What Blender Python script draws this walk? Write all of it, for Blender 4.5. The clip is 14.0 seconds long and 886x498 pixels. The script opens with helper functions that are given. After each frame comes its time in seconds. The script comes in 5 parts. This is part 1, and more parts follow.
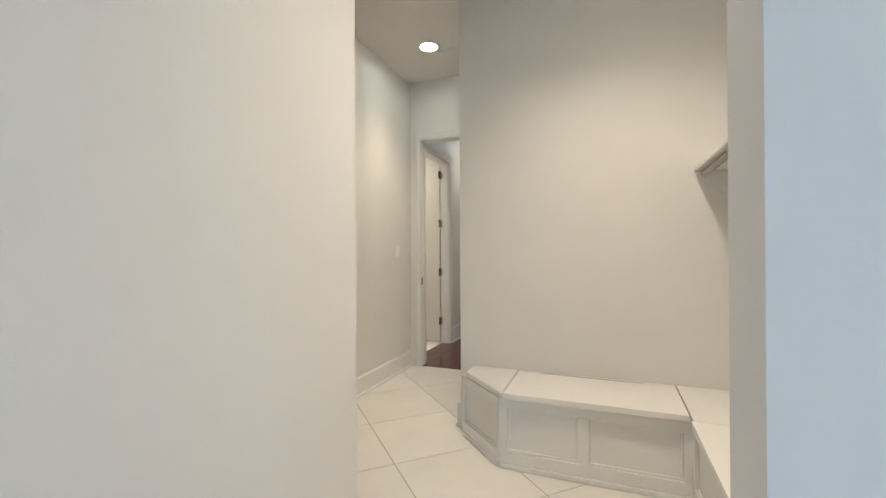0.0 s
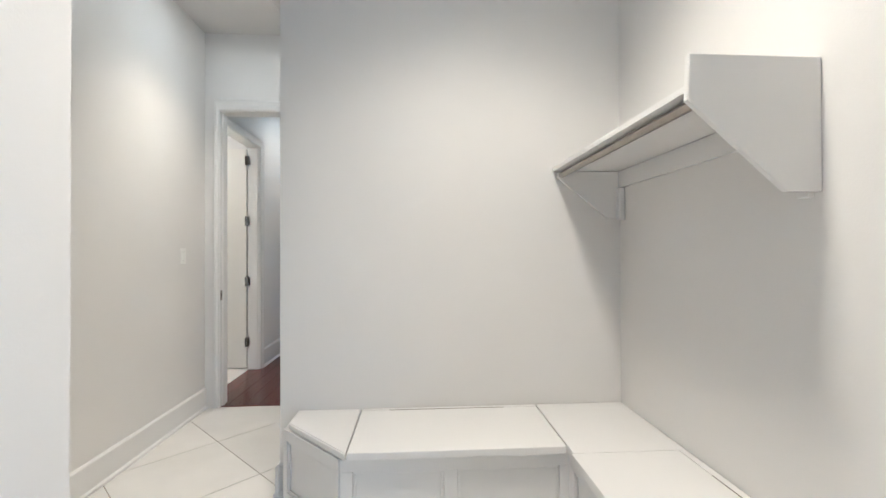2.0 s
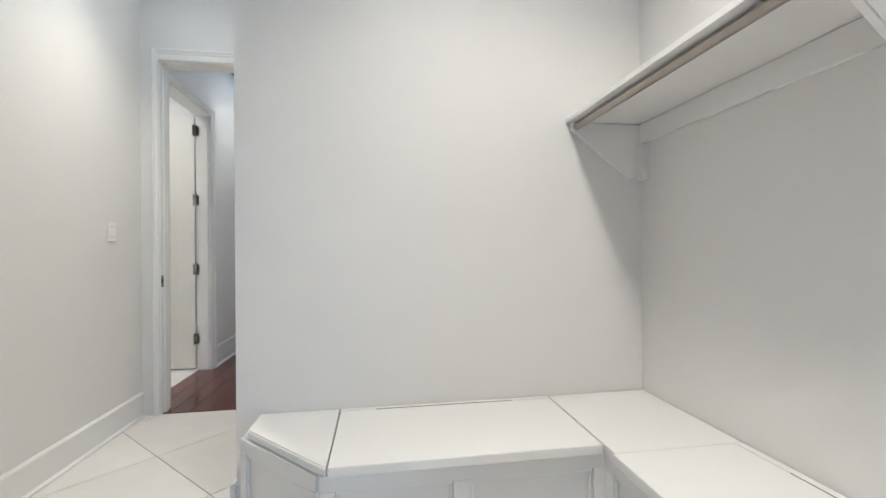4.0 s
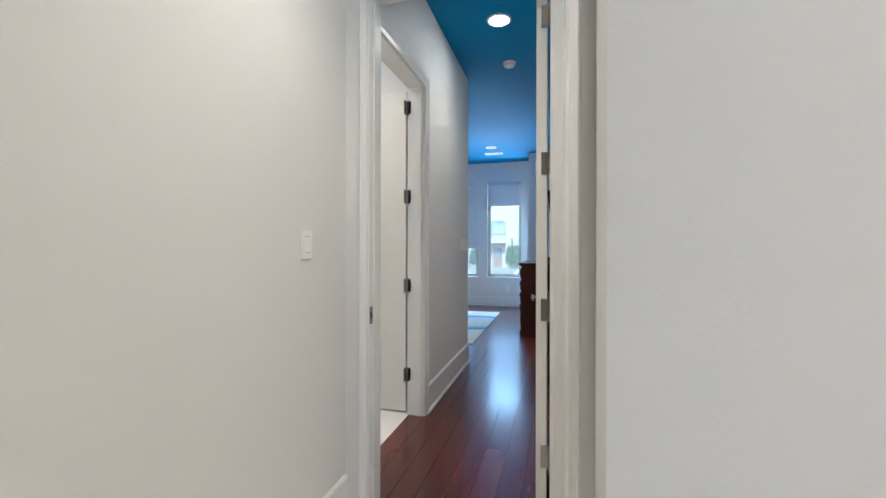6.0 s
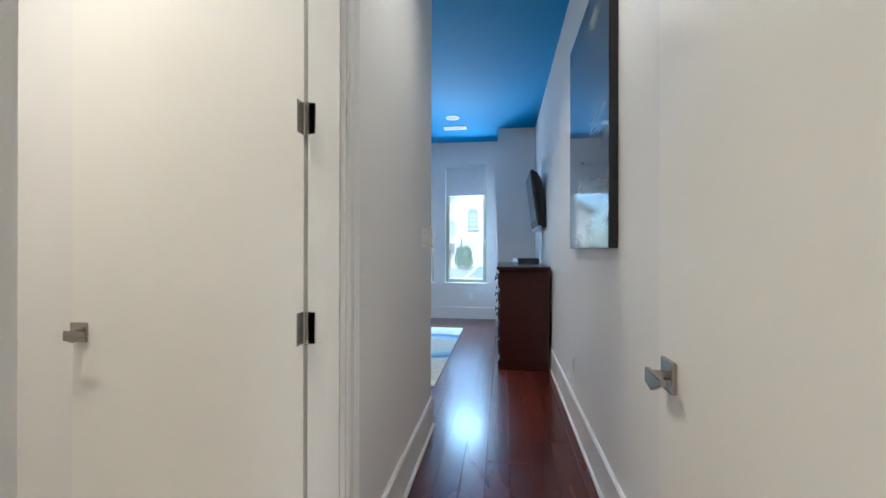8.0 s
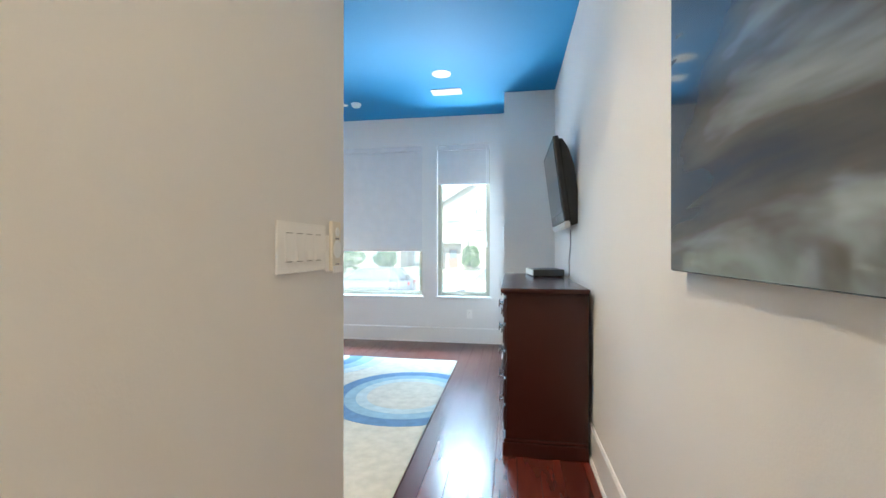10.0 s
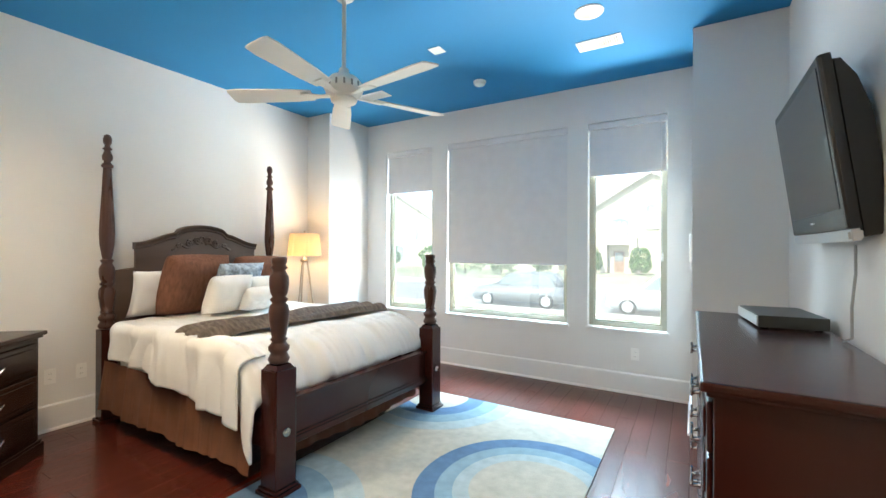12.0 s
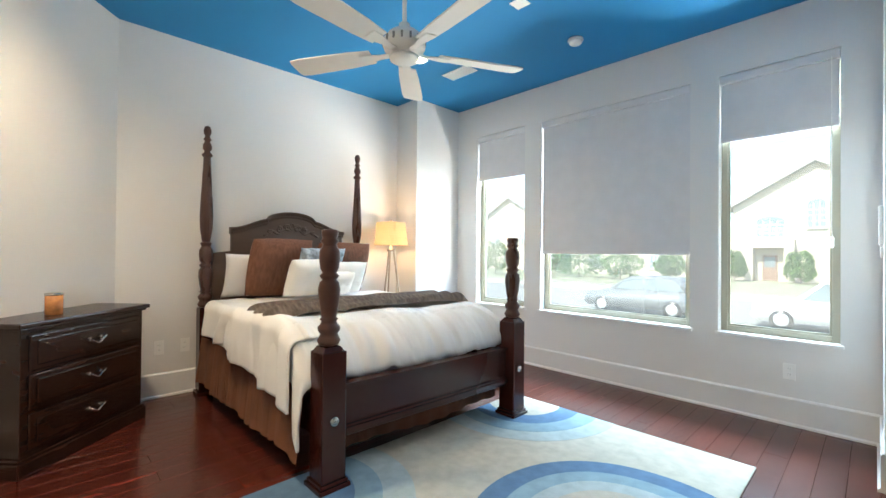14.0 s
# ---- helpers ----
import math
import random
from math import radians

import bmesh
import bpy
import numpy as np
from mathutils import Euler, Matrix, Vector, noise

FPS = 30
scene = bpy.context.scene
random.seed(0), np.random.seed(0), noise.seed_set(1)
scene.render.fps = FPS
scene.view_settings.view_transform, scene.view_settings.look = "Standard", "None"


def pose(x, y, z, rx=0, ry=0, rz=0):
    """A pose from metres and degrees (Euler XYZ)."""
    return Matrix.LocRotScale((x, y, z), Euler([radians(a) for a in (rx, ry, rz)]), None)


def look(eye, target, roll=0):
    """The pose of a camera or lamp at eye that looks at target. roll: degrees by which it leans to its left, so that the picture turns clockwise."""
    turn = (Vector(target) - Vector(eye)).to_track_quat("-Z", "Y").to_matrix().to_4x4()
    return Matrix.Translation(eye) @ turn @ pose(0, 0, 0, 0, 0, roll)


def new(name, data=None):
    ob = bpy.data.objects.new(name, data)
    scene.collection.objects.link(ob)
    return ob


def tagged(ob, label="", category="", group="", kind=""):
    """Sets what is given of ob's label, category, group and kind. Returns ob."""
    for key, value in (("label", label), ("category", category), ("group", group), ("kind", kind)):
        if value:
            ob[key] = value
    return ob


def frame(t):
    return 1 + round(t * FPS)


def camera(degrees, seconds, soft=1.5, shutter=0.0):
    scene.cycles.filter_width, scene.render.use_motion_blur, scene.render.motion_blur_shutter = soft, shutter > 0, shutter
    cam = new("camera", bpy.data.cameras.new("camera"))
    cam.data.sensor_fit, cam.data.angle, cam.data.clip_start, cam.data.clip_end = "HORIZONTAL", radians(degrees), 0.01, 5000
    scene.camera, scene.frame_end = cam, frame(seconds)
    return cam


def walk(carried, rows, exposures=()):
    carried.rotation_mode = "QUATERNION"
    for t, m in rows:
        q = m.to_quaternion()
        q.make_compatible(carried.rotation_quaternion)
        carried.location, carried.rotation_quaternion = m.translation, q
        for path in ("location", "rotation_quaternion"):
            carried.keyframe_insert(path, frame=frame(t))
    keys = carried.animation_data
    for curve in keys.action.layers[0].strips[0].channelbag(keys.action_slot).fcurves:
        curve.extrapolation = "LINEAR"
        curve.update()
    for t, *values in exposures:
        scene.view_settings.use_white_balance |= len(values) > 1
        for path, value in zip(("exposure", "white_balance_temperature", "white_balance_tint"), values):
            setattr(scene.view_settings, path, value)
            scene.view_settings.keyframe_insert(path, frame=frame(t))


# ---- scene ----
cam = camera(93.2, 14.0)
PATH = [
    (0, (0.112, 0.14, 1.241), (-0.622, 2.0, 1.247), -0.3),
    (0.5, (0.047, 0.394, 1.221), (-0.55, 2.303, 1.232), -0.2),
    (1, (0.018, 0.585, 1.249), (-0.383, 2.544, 1.266), -0.1),
    (1.5, (-0.058, 0.681, 1.268), (-0.207, 2.675, 1.287), -0.2),
    (2, (-0.154, 0.721, 1.255), (-0.032, 2.717, 1.271), -0.2),
    (2.2, (-0.191, 0.721, 1.224), (0.039, 2.708, 1.242), -0.2),
    (4.3, (-0.323, 1.28, 1.105), (-0.023, 3.257, 1.11), -0.5),
    (4.5, (-0.377, 1.401, 1.117), (-0.251, 3.397, 1.125), -0.7),
    (5, (-0.564, 1.712, 1.194), (-0.773, 3.701, 1.196), -0.4),
    (5.5, (-0.71, 2.086, 1.23), (-1.15, 4.037, 1.23), -0.3),
    (5.8, (-0.839, 2.321, 1.229), (-1.336, 4.258, 1.23), 0.2),
    (6, (-0.923, 2.466, 1.22), (-1.449, 4.396, 1.218), 0.1),
    (6.1, (-0.974, 2.529, 1.211), (-1.502, 4.458, 1.212), 0.3),
    (6.5, (-1.135, 2.849, 1.238), (-1.658, 4.779, 1.234), 0.3),
    (6.8, (-1.224, 3.135, 1.233), (-1.716, 5.074, 1.231), 0.3),
    (7, (-1.264, 3.301, 1.246), (-1.724, 5.248, 1.245), 0.2),
    (7.2, (-1.326, 3.486, 1.237), (-1.752, 5.44, 1.239), 0.1),
    (7.5, (-1.398, 3.737, 1.244), (-1.765, 5.703, 1.244), 0.1),
    (8, (-1.381, 4.133, 1.193), (-1.662, 6.113, 1.195), 0.1),
    (10.3, (-1.378, 5.998, 1.297), (-1.718, 7.971, 1.294), 0.0),
    (10.5, (-1.384, 6.14, 1.326), (-1.778, 8.104, 1.318), 0.1),
    (11, (-1.4, 6.465, 1.341), (-1.972, 8.381, 1.339), 0.1),
    (11.5, (-1.435, 6.727, 1.354), (-2.233, 8.561, 1.357), 0.1),
    (12, (-1.459, 6.967, 1.388), (-2.48, 8.687, 1.389), 0.2),
    (12.5, (-1.476, 7.14, 1.402), (-2.66, 8.752, 1.398), 0.3),
    (13, (-1.482, 7.274, 1.345), (-2.787, 8.789, 1.354), 0.4),
    (13.5, (-1.48, 7.365, 1.284), (-2.863, 8.811, 1.294), 0.5),
    (14, (-1.491, 7.441, 1.226), (-2.927, 8.833, 1.243), 0.5),
]
EXPOSE = [(0.0, 2.35, 5350, 5), (1.0, 2.6, 4850, 6), (2.2, 2.65, 4750, 6), (5.0, 2.6, 4600, 5), (6.5, 2.55, 4800, 6), (8.2, 2.75, 4850, 5), (10.3, 3.35, 6000, 5), (11.5, 3.25, 6450, 5), (14.0, 3.05, 6450, 6)]
walk(cam, [(t, look(eye, target, roll)) for t, eye, target, roll in PATH], EXPOSE)

# ---- light ----
world = bpy.data.worlds.new("world")
scene.world = world
world.use_nodes = True
wn = world.node_tree.nodes
sky = wn.new("ShaderNodeTexSky")
sky.sky_type = "NISHITA"
sky.sun_disc = False
sky.sun_elevation = radians(52)
sky.sun_rotation = radians(200)
world.node_tree.links.new(sky.outputs[0], wn["Background"].inputs[0])
wn["Background"].inputs[1].default_value = 0.12


def lamp(name, kind, m, energy, color, **settings):
    data = bpy.data.lights.new(name, kind)
    data.energy, data.color = energy, color
    if kind == "AREA":
        data.shape, data.size, data.size_y = "RECTANGLE", settings["size"], settings["size_y"]
    if kind == "SUN":
        data.angle = settings["angle"]
    if kind == "SPOT":
        data.spot_size, data.spot_blend, data.shadow_soft_size = settings["cone"], 1.0, 0.12
    if kind == "POINT":
        data.shadow_soft_size = settings["soft"]
    ob = new(name, data)
    ob.matrix_world = m
    return ob


WARM = (1.0, 0.73, 0.46)
DAY = (0.64, 0.83, 1.0)
lamp("sun", "SUN", look((-8, -20, 30), (-3, 5, 0)), 2.4, (1.0, 0.95, 0.88), angle=radians(0.5))
# daylight that falls in through the three bedroom windows
for wx, ww, power in ((-4.6, 0.72, 72), (-2.0, 0.72, 62)):
    lamp("window_daylight", "AREA", look((wx, 13.5, 3.15), (wx + 0.1, 8.0, 0.9)), power, DAY, size=ww + 0.9, size_y=1.0)
lamp("window_daylight", "AREA", look((-3.3, 12.25, 1.98), (-3.3, 8.5, 0.5)), 18, DAY, size=1.4, size_y=0.95)
# sunlight thrown up through the windows by the pale ground outside
for wx, ww, power in ((-4.6, 0.8, 4), (-3.3, 1.5, 19), (-2.0, 0.8, 30)):
    lamp("ground_bounce", "AREA", look((wx, 12.35, 0.0), (wx, 9.4, 2.4)), power, (1.0, 0.95, 0.88), size=ww, size_y=0.55)
# daylight from the tall window of the entry behind the walk's start
lamp("entry_daylight", "AREA", look((1.25, -2.38, 1.45), (0.6, 0.8, 1.35)), 3.0, (0.86, 0.93, 1.0), size=1.5, size_y=2.2)
# recessed ceiling lamps; the last two are unseen fill added to the bedroom
for lx, ly, power, wide in ((-1.36, 3.55, 21, 102), (-1.375, 5.82, 7, 140), (-4.49, 10.0, 6, 140), (0.1, 1.85, 36, 135), (-2.75, 4.85, 18, 140), (-2.08, 7.45, 15, 140), (-4.10, 7.65, 22, 155)):
    lamp("recessed_lamp", "SPOT", look((lx, ly, 3.02), (lx, ly, 0)), power, WARM, cone=radians(wide))
lamp("bedside_bulb", "POINT", pose(-5.36, 10.36, 1.42), 1.3, (1.0, 0.62, 0.30), soft=0.05)


# ---- materials ----
def node_mat(name, color, rough=0.5, metal=0.0, var=0.08, scale=3.0, bump=0.0, bump_scale=60.0, spec=0.5, object_random=0.0, stretch=(1, 1, 1)):
    m = bpy.data.materials.new(name)
    m.use_nodes = True
    nt = m.node_tree
    n, l = nt.nodes, nt.links
    b = n["Principled BSDF"]
    b.inputs["Roughness"].default_value, b.inputs["Metallic"].default_value = rough, metal
    b.inputs["Specular IOR Level"].default_value = spec
    co = n.new("ShaderNodeTexCoord")
    mp = n.new("ShaderNodeMapping")
    mp.inputs["Scale"].default_value = stretch
    l.new(co.outputs["Object"], mp.inputs["Vector"])
    t1 = n.new("ShaderNodeTexNoise")
    t1.inputs["Scale"].default_value, t1.inputs["Detail"].default_value = scale, 5
    l.new(mp.outputs[0], t1.inputs["Vector"])
    ramp = n.new("ShaderNodeMapRange")
    ramp.inputs["From Min"].default_value, ramp.inputs["From Max"].default_value = 0.3, 0.7
    ramp.inputs["To Min"].default_value, ramp.inputs["To Max"].default_value = 1 - var, 1 + var
    l.new(t1.outputs["Fac"], ramp.inputs["Value"])
    value = ramp.outputs[0]
    if object_random:
        oi = n.new("ShaderNodeObjectInfo")
        r2 = n.new("ShaderNodeMapRange")
        r2.inputs["To Min"].default_value, r2.inputs["To Max"].default_value = 1 - object_random, 1 + object_random
        l.new(oi.outputs["Random"], r2.inputs["Value"])
        mu = n.new("ShaderNodeMath")
        mu.operation = "MULTIPLY"
        l.new(value, mu.inputs[0]), l.new(r2.outputs[0], mu.inputs[1])
        value = mu.outputs[0]
    vm = n.new("ShaderNodeVectorMath")
    vm.operation = "SCALE"
    vm.inputs[0].default_value = color
    l.new(value, vm.inputs["Scale"])
    l.new(vm.outputs[0], b.inputs["Base Color"])
    if bump:
        t2 = n.new("ShaderNodeTexNoise")
        t2.inputs["Scale"].default_value, t2.inputs["Detail"].default_value = bump_scale, 4
        l.new(mp.outputs[0], t2.inputs["Vector"])
        bp = n.new("ShaderNodeBump")
        bp.inputs["Strength"].default_value, bp.inputs["Distance"].default_value = bump, 0.004
        l.new(t2.outputs["Fac"], bp.inputs["Height"])
        l.new(bp.outputs[0], b.inputs["Normal"])
        r3 = n.new("ShaderNodeMapRange")
        r3.inputs["To Min"].default_value, r3.inputs["To Max"].default_value = max(0.02, rough - 0.03), min(1, rough + 0.03)
        l.new(t1.outputs["Fac"], r3.inputs["Value"])
        l.new(r3.outputs[0], b.inputs["Roughness"])
    return m


def glow_mat(name, color, strength):
    m = bpy.data.materials.new(name)
    m.use_nodes = True
    b = m.node_tree.nodes["Principled BSDF"]
    b.inputs["Base Color"].default_value = (*color, 1)
    b.inputs["Emission Color"].default_value = (*color, 1)
    b.inputs["Emission Strength"].default_value = strength
    return m


def cloth_mat(name, color, through_light):
    """Cloth that lets some light through."""
    m = node_mat(name, color, 0.9, 0, 0.03, 9, 0.15, 420)
    n, l = m.node_tree.nodes, m.node_tree.links
    tr = n.new("ShaderNodeBsdfTranslucent")
    tr.inputs[0].default_value = (*color, 1)
    mx = n.new("ShaderNodeMixShader")
    mx.inputs[0].default_value = through_light
    l.new(n["Principled BSDF"].outputs[0], mx.inputs[1]), l.new(tr.outputs[0], mx.inputs[2])
    l.new(mx.outputs[0], n["Material Output"].inputs[0])
    return m


def glass_mat(name, tint=(1, 1, 1), gloss=0.06, haze=0.0):
    m = bpy.data.materials.new(name)
    m.use_nodes = True
    n, l = m.node_tree.nodes, m.node_tree.links
    tr, gl, mx = n.new("ShaderNodeBsdfTransparent"), n.new("ShaderNodeBsdfGlossy"), n.new("ShaderNodeMixShader")
    tr.inputs[0].default_value = (*tint, 1)
    gl.inputs["Roughness"].default_value = 0.02
    mx.inputs[0].default_value = gloss
    l.new(tr.outputs[0], mx.inputs[1]), l.new(gl.outputs[0], mx.inputs[2])
    l.new(mx.outputs[0], n["Material Output"].inputs[0])
    # pale translucent layer whitens the view, imitating glare haze in the pane
    if haze:
        veil, m2 = n.new("ShaderNodeBsdfTranslucent"), n.new("ShaderNodeMixShader")
        veil.inputs[0].default_value = (0.85, 0.85, 0.83, 1)
        m2.inputs[0].default_value = haze
        l.new(mx.outputs[0], m2.inputs[1]), l.new(veil.outputs[0], m2.inputs[2])
        l.new(m2.outputs[0], n["Material Output"].inputs[0])
    return m


WALL = node_mat("wall_paint", (0.77, 0.755, 0.73), 0.55, 0, 0.02, 1.3, 0.10, 160, 0.35)
CEIL = node_mat("ceiling_paint", (0.70, 0.68, 0.65), 0.8, 0, 0.02, 1.5, 0.1, 140)
BLUE = node_mat("blue_ceiling_paint", (0.019, 0.205, 0.46), 0.6, 0, 0.04, 1.2, 0.1, 140, 0.3)
TRIM = node_mat("trim_paint", (0.80, 0.79, 0.77), 0.34, 0, 0.012, 2)
DOORP = node_mat("door_paint", (0.80, 0.78, 0.73), 0.30, 0, 0.012, 2, 0.015, 90)
TILE = node_mat("glazed_tile", (0.74, 0.72, 0.68), 0.16, 0, 0.03, 4, 0.02, 30, 0.5, 0.02)
GROUT = node_mat("grout", (0.30, 0.26, 0.21), 0.9, 0, 0.1, 30)
BATHTILE = node_mat("bathroom_tile", (0.80, 0.79, 0.76), 0.25, 0, 0.02, 4)
PLANK = node_mat("hand_scraped_plank", (0.085, 0.018, 0.012), 0.21, 0, 0.38, 3, 0.16, 9, 0.6, 0.24, (3, 0.5, 3))
UNDER = node_mat("dark_joint", (0.012, 0.006, 0.004), 0.8)
MAHOG = node_mat("mahogany", (0.038, 0.009, 0.007), 0.24, 0, 0.05, 1.5, 0.0, 6, 0.42, 0, (1, 1, 1))
MAHOGV = node_mat("mahogany_turned", (0.060, 0.022, 0.014), 0.28, 0, 0.2, 3, 0.03, 12, 0.5, 0, (4, 4, 0.6))
EBONY = node_mat("dark_stained_wood", (0.030, 0.014, 0.010), 0.25, 0, 0.2, 3, 0.03, 10, 0.5, 0, (0.8, 3, 5))
HEADB = node_mat("headboard_wood", (0.085, 0.054, 0.040), 0.36, 0, 0.15, 3, 0.03, 12, 0.5, 0, (4, 0.7, 4))
NICKEL = node_mat("satin_nickel", (0.40, 0.37, 0.33), 0.26, 1.0, 0.05, 20)
PEWTER = node_mat("pewter", (0.45, 0.44, 0.42), 0.25, 1.0, 0.1, 30)
PLASTIC = node_mat("white_plastic", (0.88, 0.87, 0.84), 0.35, 0, 0.01, 4)
IVORY = node_mat("ivory_plastic", (0.78, 0.72, 0.60), 0.4, 0, 0.01, 4)
BLACKP = node_mat("black_plastic", (0.012, 0.012, 0.013), 0.25, 0, 0.05, 8)
SCREEN = node_mat("tv_screen", (0.014, 0.016, 0.018), 0.12, 0, 0.02, 3)
SILVER = node_mat("silver_plastic", (0.55, 0.55, 0.56), 0.3, 0.4, 0.02, 8)
GREYM = node_mat("grey_slot", (0.25, 0.24, 0.22), 0.6)
FRAMEW = node_mat("window_vinyl", (0.42, 0.40, 0.31), 0.45, 0, 0.03, 6)
# the last value is the share of imitated haze over the view
GLASS = glass_mat("window_glass", (0.62, 0.64, 0.63), 0.06, 0.013)
BLIND = node_mat("roller_shade_cloth", (0.72, 0.71, 0.71), 0.9, 0, 0.03, 8, 0.12, 300, 0.1)
SHADE = cloth_mat("lamp_shade_cloth", (0.72, 0.60, 0.42), 0.5)
COMF = node_mat("white_comforter", (0.80, 0.80, 0.79), 0.85, 0, 0.02, 6, 0.35, 22, 0.2)
SHEET = node_mat("white_sheet", (0.80, 0.79, 0.78), 0.85, 0, 0.02, 6, 0.2, 40, 0.2)
SKIRT = node_mat("brown_bedskirt", (0.21, 0.092, 0.055), 0.7, 0, 0.12, 8, 0.2, 60, 0.3)
SHAM = node_mat("brown_plush", (0.185, 0.085, 0.055), 0.85, 0, 0.22, 22, 0.9, 60, 0.2, 0, (2, 2, 0.7))
FUR = node_mat("grey_brown_throw", (0.25, 0.205, 0.175), 0.9, 0, 0.35, 16, 0.5, 70, 0.2, 0, (1, 3, 1))
WPIL = node_mat("white_plush", (0.80, 0.78, 0.74), 0.95, 0, 0.03, 10, 0.5, 130, 0.1)
FANW = node_mat("fan_white", (0.76, 0.73, 0.68), 0.4, 0, 0.03, 7)
BULB = glow_mat("lamp_glow", (1.0, 0.86, 0.66), 14.0)
CANIN = node_mat("can_inside", (0.55, 0.50, 0.42), 0.4)
CABLE = node_mat("grey_cable", (0.35, 0.34, 0.33), 0.5)
AMBER = node_mat("amber_glass", (0.50, 0.20, 0.06), 0.1, 0.3, 0.3, 30)
TRIPOD = node_mat("brushed_leg", (0.50, 0.44, 0.36), 0.35, 0.6, 0.05, 20)


# ---- mesh helpers ----
def link_mesh(name, bm, mat, smooth=False):
    bmesh.ops.recalc_face_normals(bm, faces=bm.faces)
    me = bpy.data.meshes.new(name)
    bm.to_mesh(me)
    bm.free()
    if mat:
        me.materials.append(mat)
    if smooth:
        for p in me.polygons:
            p.use_smooth = True
    return new(name, me)


def part(name, bm, mat, parent=None, label="", smooth=False):
    ob = link_mesh(name, bm, mat, smooth)
    if parent:
        ob.parent = parent
    if label:
        tagged(ob, label)
    return ob


def thing(name, m, label, category, group="", kind=""):
    ob = new(name)
    ob.empty_display_size = 0.1
    ob.matrix_world = m
    return tagged(ob, label, category, group, kind)


def add_box(bm, x0, x1, y0, y1, z0, z1, bevel=0.0):
    v = [bm.verts.new((x, y, z)) for z in (z0, z1) for y in (y0, y1) for x in (x0, x1)]
    f = [bm.faces.new([v[i] for i in q]) for q in ((0, 2, 3, 1), (4, 5, 7, 6), (0, 1, 5, 4), (2, 6, 7, 3), (0, 4, 6, 2), (1, 3, 7, 5))]
    if bevel:
        edges = list({e for q in f for e in q.edges})
        bmesh.ops.bevel(bm, geom=edges, offset=bevel, segments=2, profile=0.6, affect="EDGES")
    return bm


def box(x0, x1, y0, y1, z0, z1, bevel=0.0):
    return add_box(bmesh.new(), x0, x1, y0, y1, z0, z1, bevel)


def lathe(profile, steps=28, centre=(0, 0)):
    """Turned body about z from (radius, height) pairs."""
    bm = bmesh.new()
    rings = []
    for r, z in profile:
        rings.append([bm.verts.new((centre[0] + r * math.cos(a), centre[1] + r * math.sin(a), z)) for a in [2 * math.pi * i / steps for i in range(steps)]])
    for a, b in zip(rings, rings[1:]):
        for i in range(steps):
            bm.faces.new((a[i], a[(i + 1) % steps], b[(i + 1) % steps], b[i]))
    bm.faces.new(list(reversed(rings[0])))
    bm.faces.new(rings[-1])
    return bm


def add_prism(bm, outline, lo, hi, axis="z", bevel=0.0):
    """A flat outline pushed along an axis. Axis x: (y, z) pairs, axis y: (x, z) pairs, axis z: (x, y) pairs."""
    def place(p, h):
        return {"x": (h, p[0], p[1]), "y": (p[0], h, p[1]), "z": (p[0], p[1], h)}[axis]
    a = [bm.verts.new(place(p, lo)) for p in outline]
    b = [bm.verts.new(place(p, hi)) for p in outline]
    k = len(outline)
    fs = [bm.faces.new(a), bm.faces.new(list(reversed(b)))] + [bm.faces.new((a[i], b[i], b[(i + 1) % k], a[(i + 1) % k])) for i in range(k)]
    if bevel:
        bmesh.ops.bevel(bm, geom=list({e for f in fs[:2] for e in f.edges}), offset=bevel, segments=2, affect="EDGES")
    return bm


def prism(outline, lo, hi, axis="z", bevel=0.0):
    return add_prism(bmesh.new(), outline, lo, hi, axis, bevel)


def add_tube(bm, pts, r, steps=10):
    """A round bar along a line of points."""
    pts = [Vector(p) for p in pts]
    rings = []
    for i, p in enumerate(pts):
        d = (pts[min(i + 1, len(pts) - 1)] - pts[max(i - 1, 0)]).normalized()
        u = d.orthogonal().normalized() if i == 0 else (u - u.dot(d) * d).normalized()
        w = d.cross(u)
        rings.append([bm.verts.new(p + r * (math.cos(a) * u + math.sin(a) * w)) for a in [2 * math.pi * k / steps for k in range(steps)]])
    for a, b in zip(rings, rings[1:]):
        for k in range(steps):
            bm.faces.new((a[k], a[(k + 1) % steps], b[(k + 1) % steps], b[k]))
    bm.faces.new(list(reversed(rings[0])))
    bm.faces.new(rings[-1])
    return bm


def tube(pts, r, steps=10):
    return add_tube(bmesh.new(), pts, r, steps)


def wall(name, axis, c0, c1, a0, a1, holes=(), z1=3.05, mat=None, z0=0.0):
    """A wall c0..c1 thick, from a0 to a1 along x or y, with openings (a, b, bottom, top)."""
    bm = bmesh.new()
    cuts = sorted({a0, a1, *[h[0] for h in holes], *[h[1] for h in holes]})
    for p, q in zip(cuts, cuts[1:]):
        spans = [(z0, z1)]
        for h in holes:
            if h[0] <= p and q <= h[1]:
                spans = [(z0, h[2]), (h[3], z1)]
        for lo, hi in spans:
            if hi - lo > 1e-4:
                if axis == "x":
                    add_box(bm, p, q, c0, c1, lo, hi)
                else:
                    add_box(bm, c0, c1, p, q, lo, hi)
    bmesh.ops.remove_doubles(bm, verts=bm.verts, dist=1e-5)
    return tagged(link_mesh(name, bm, mat or WALL), "painted off-white plaster wall", "wall", kind="structure")


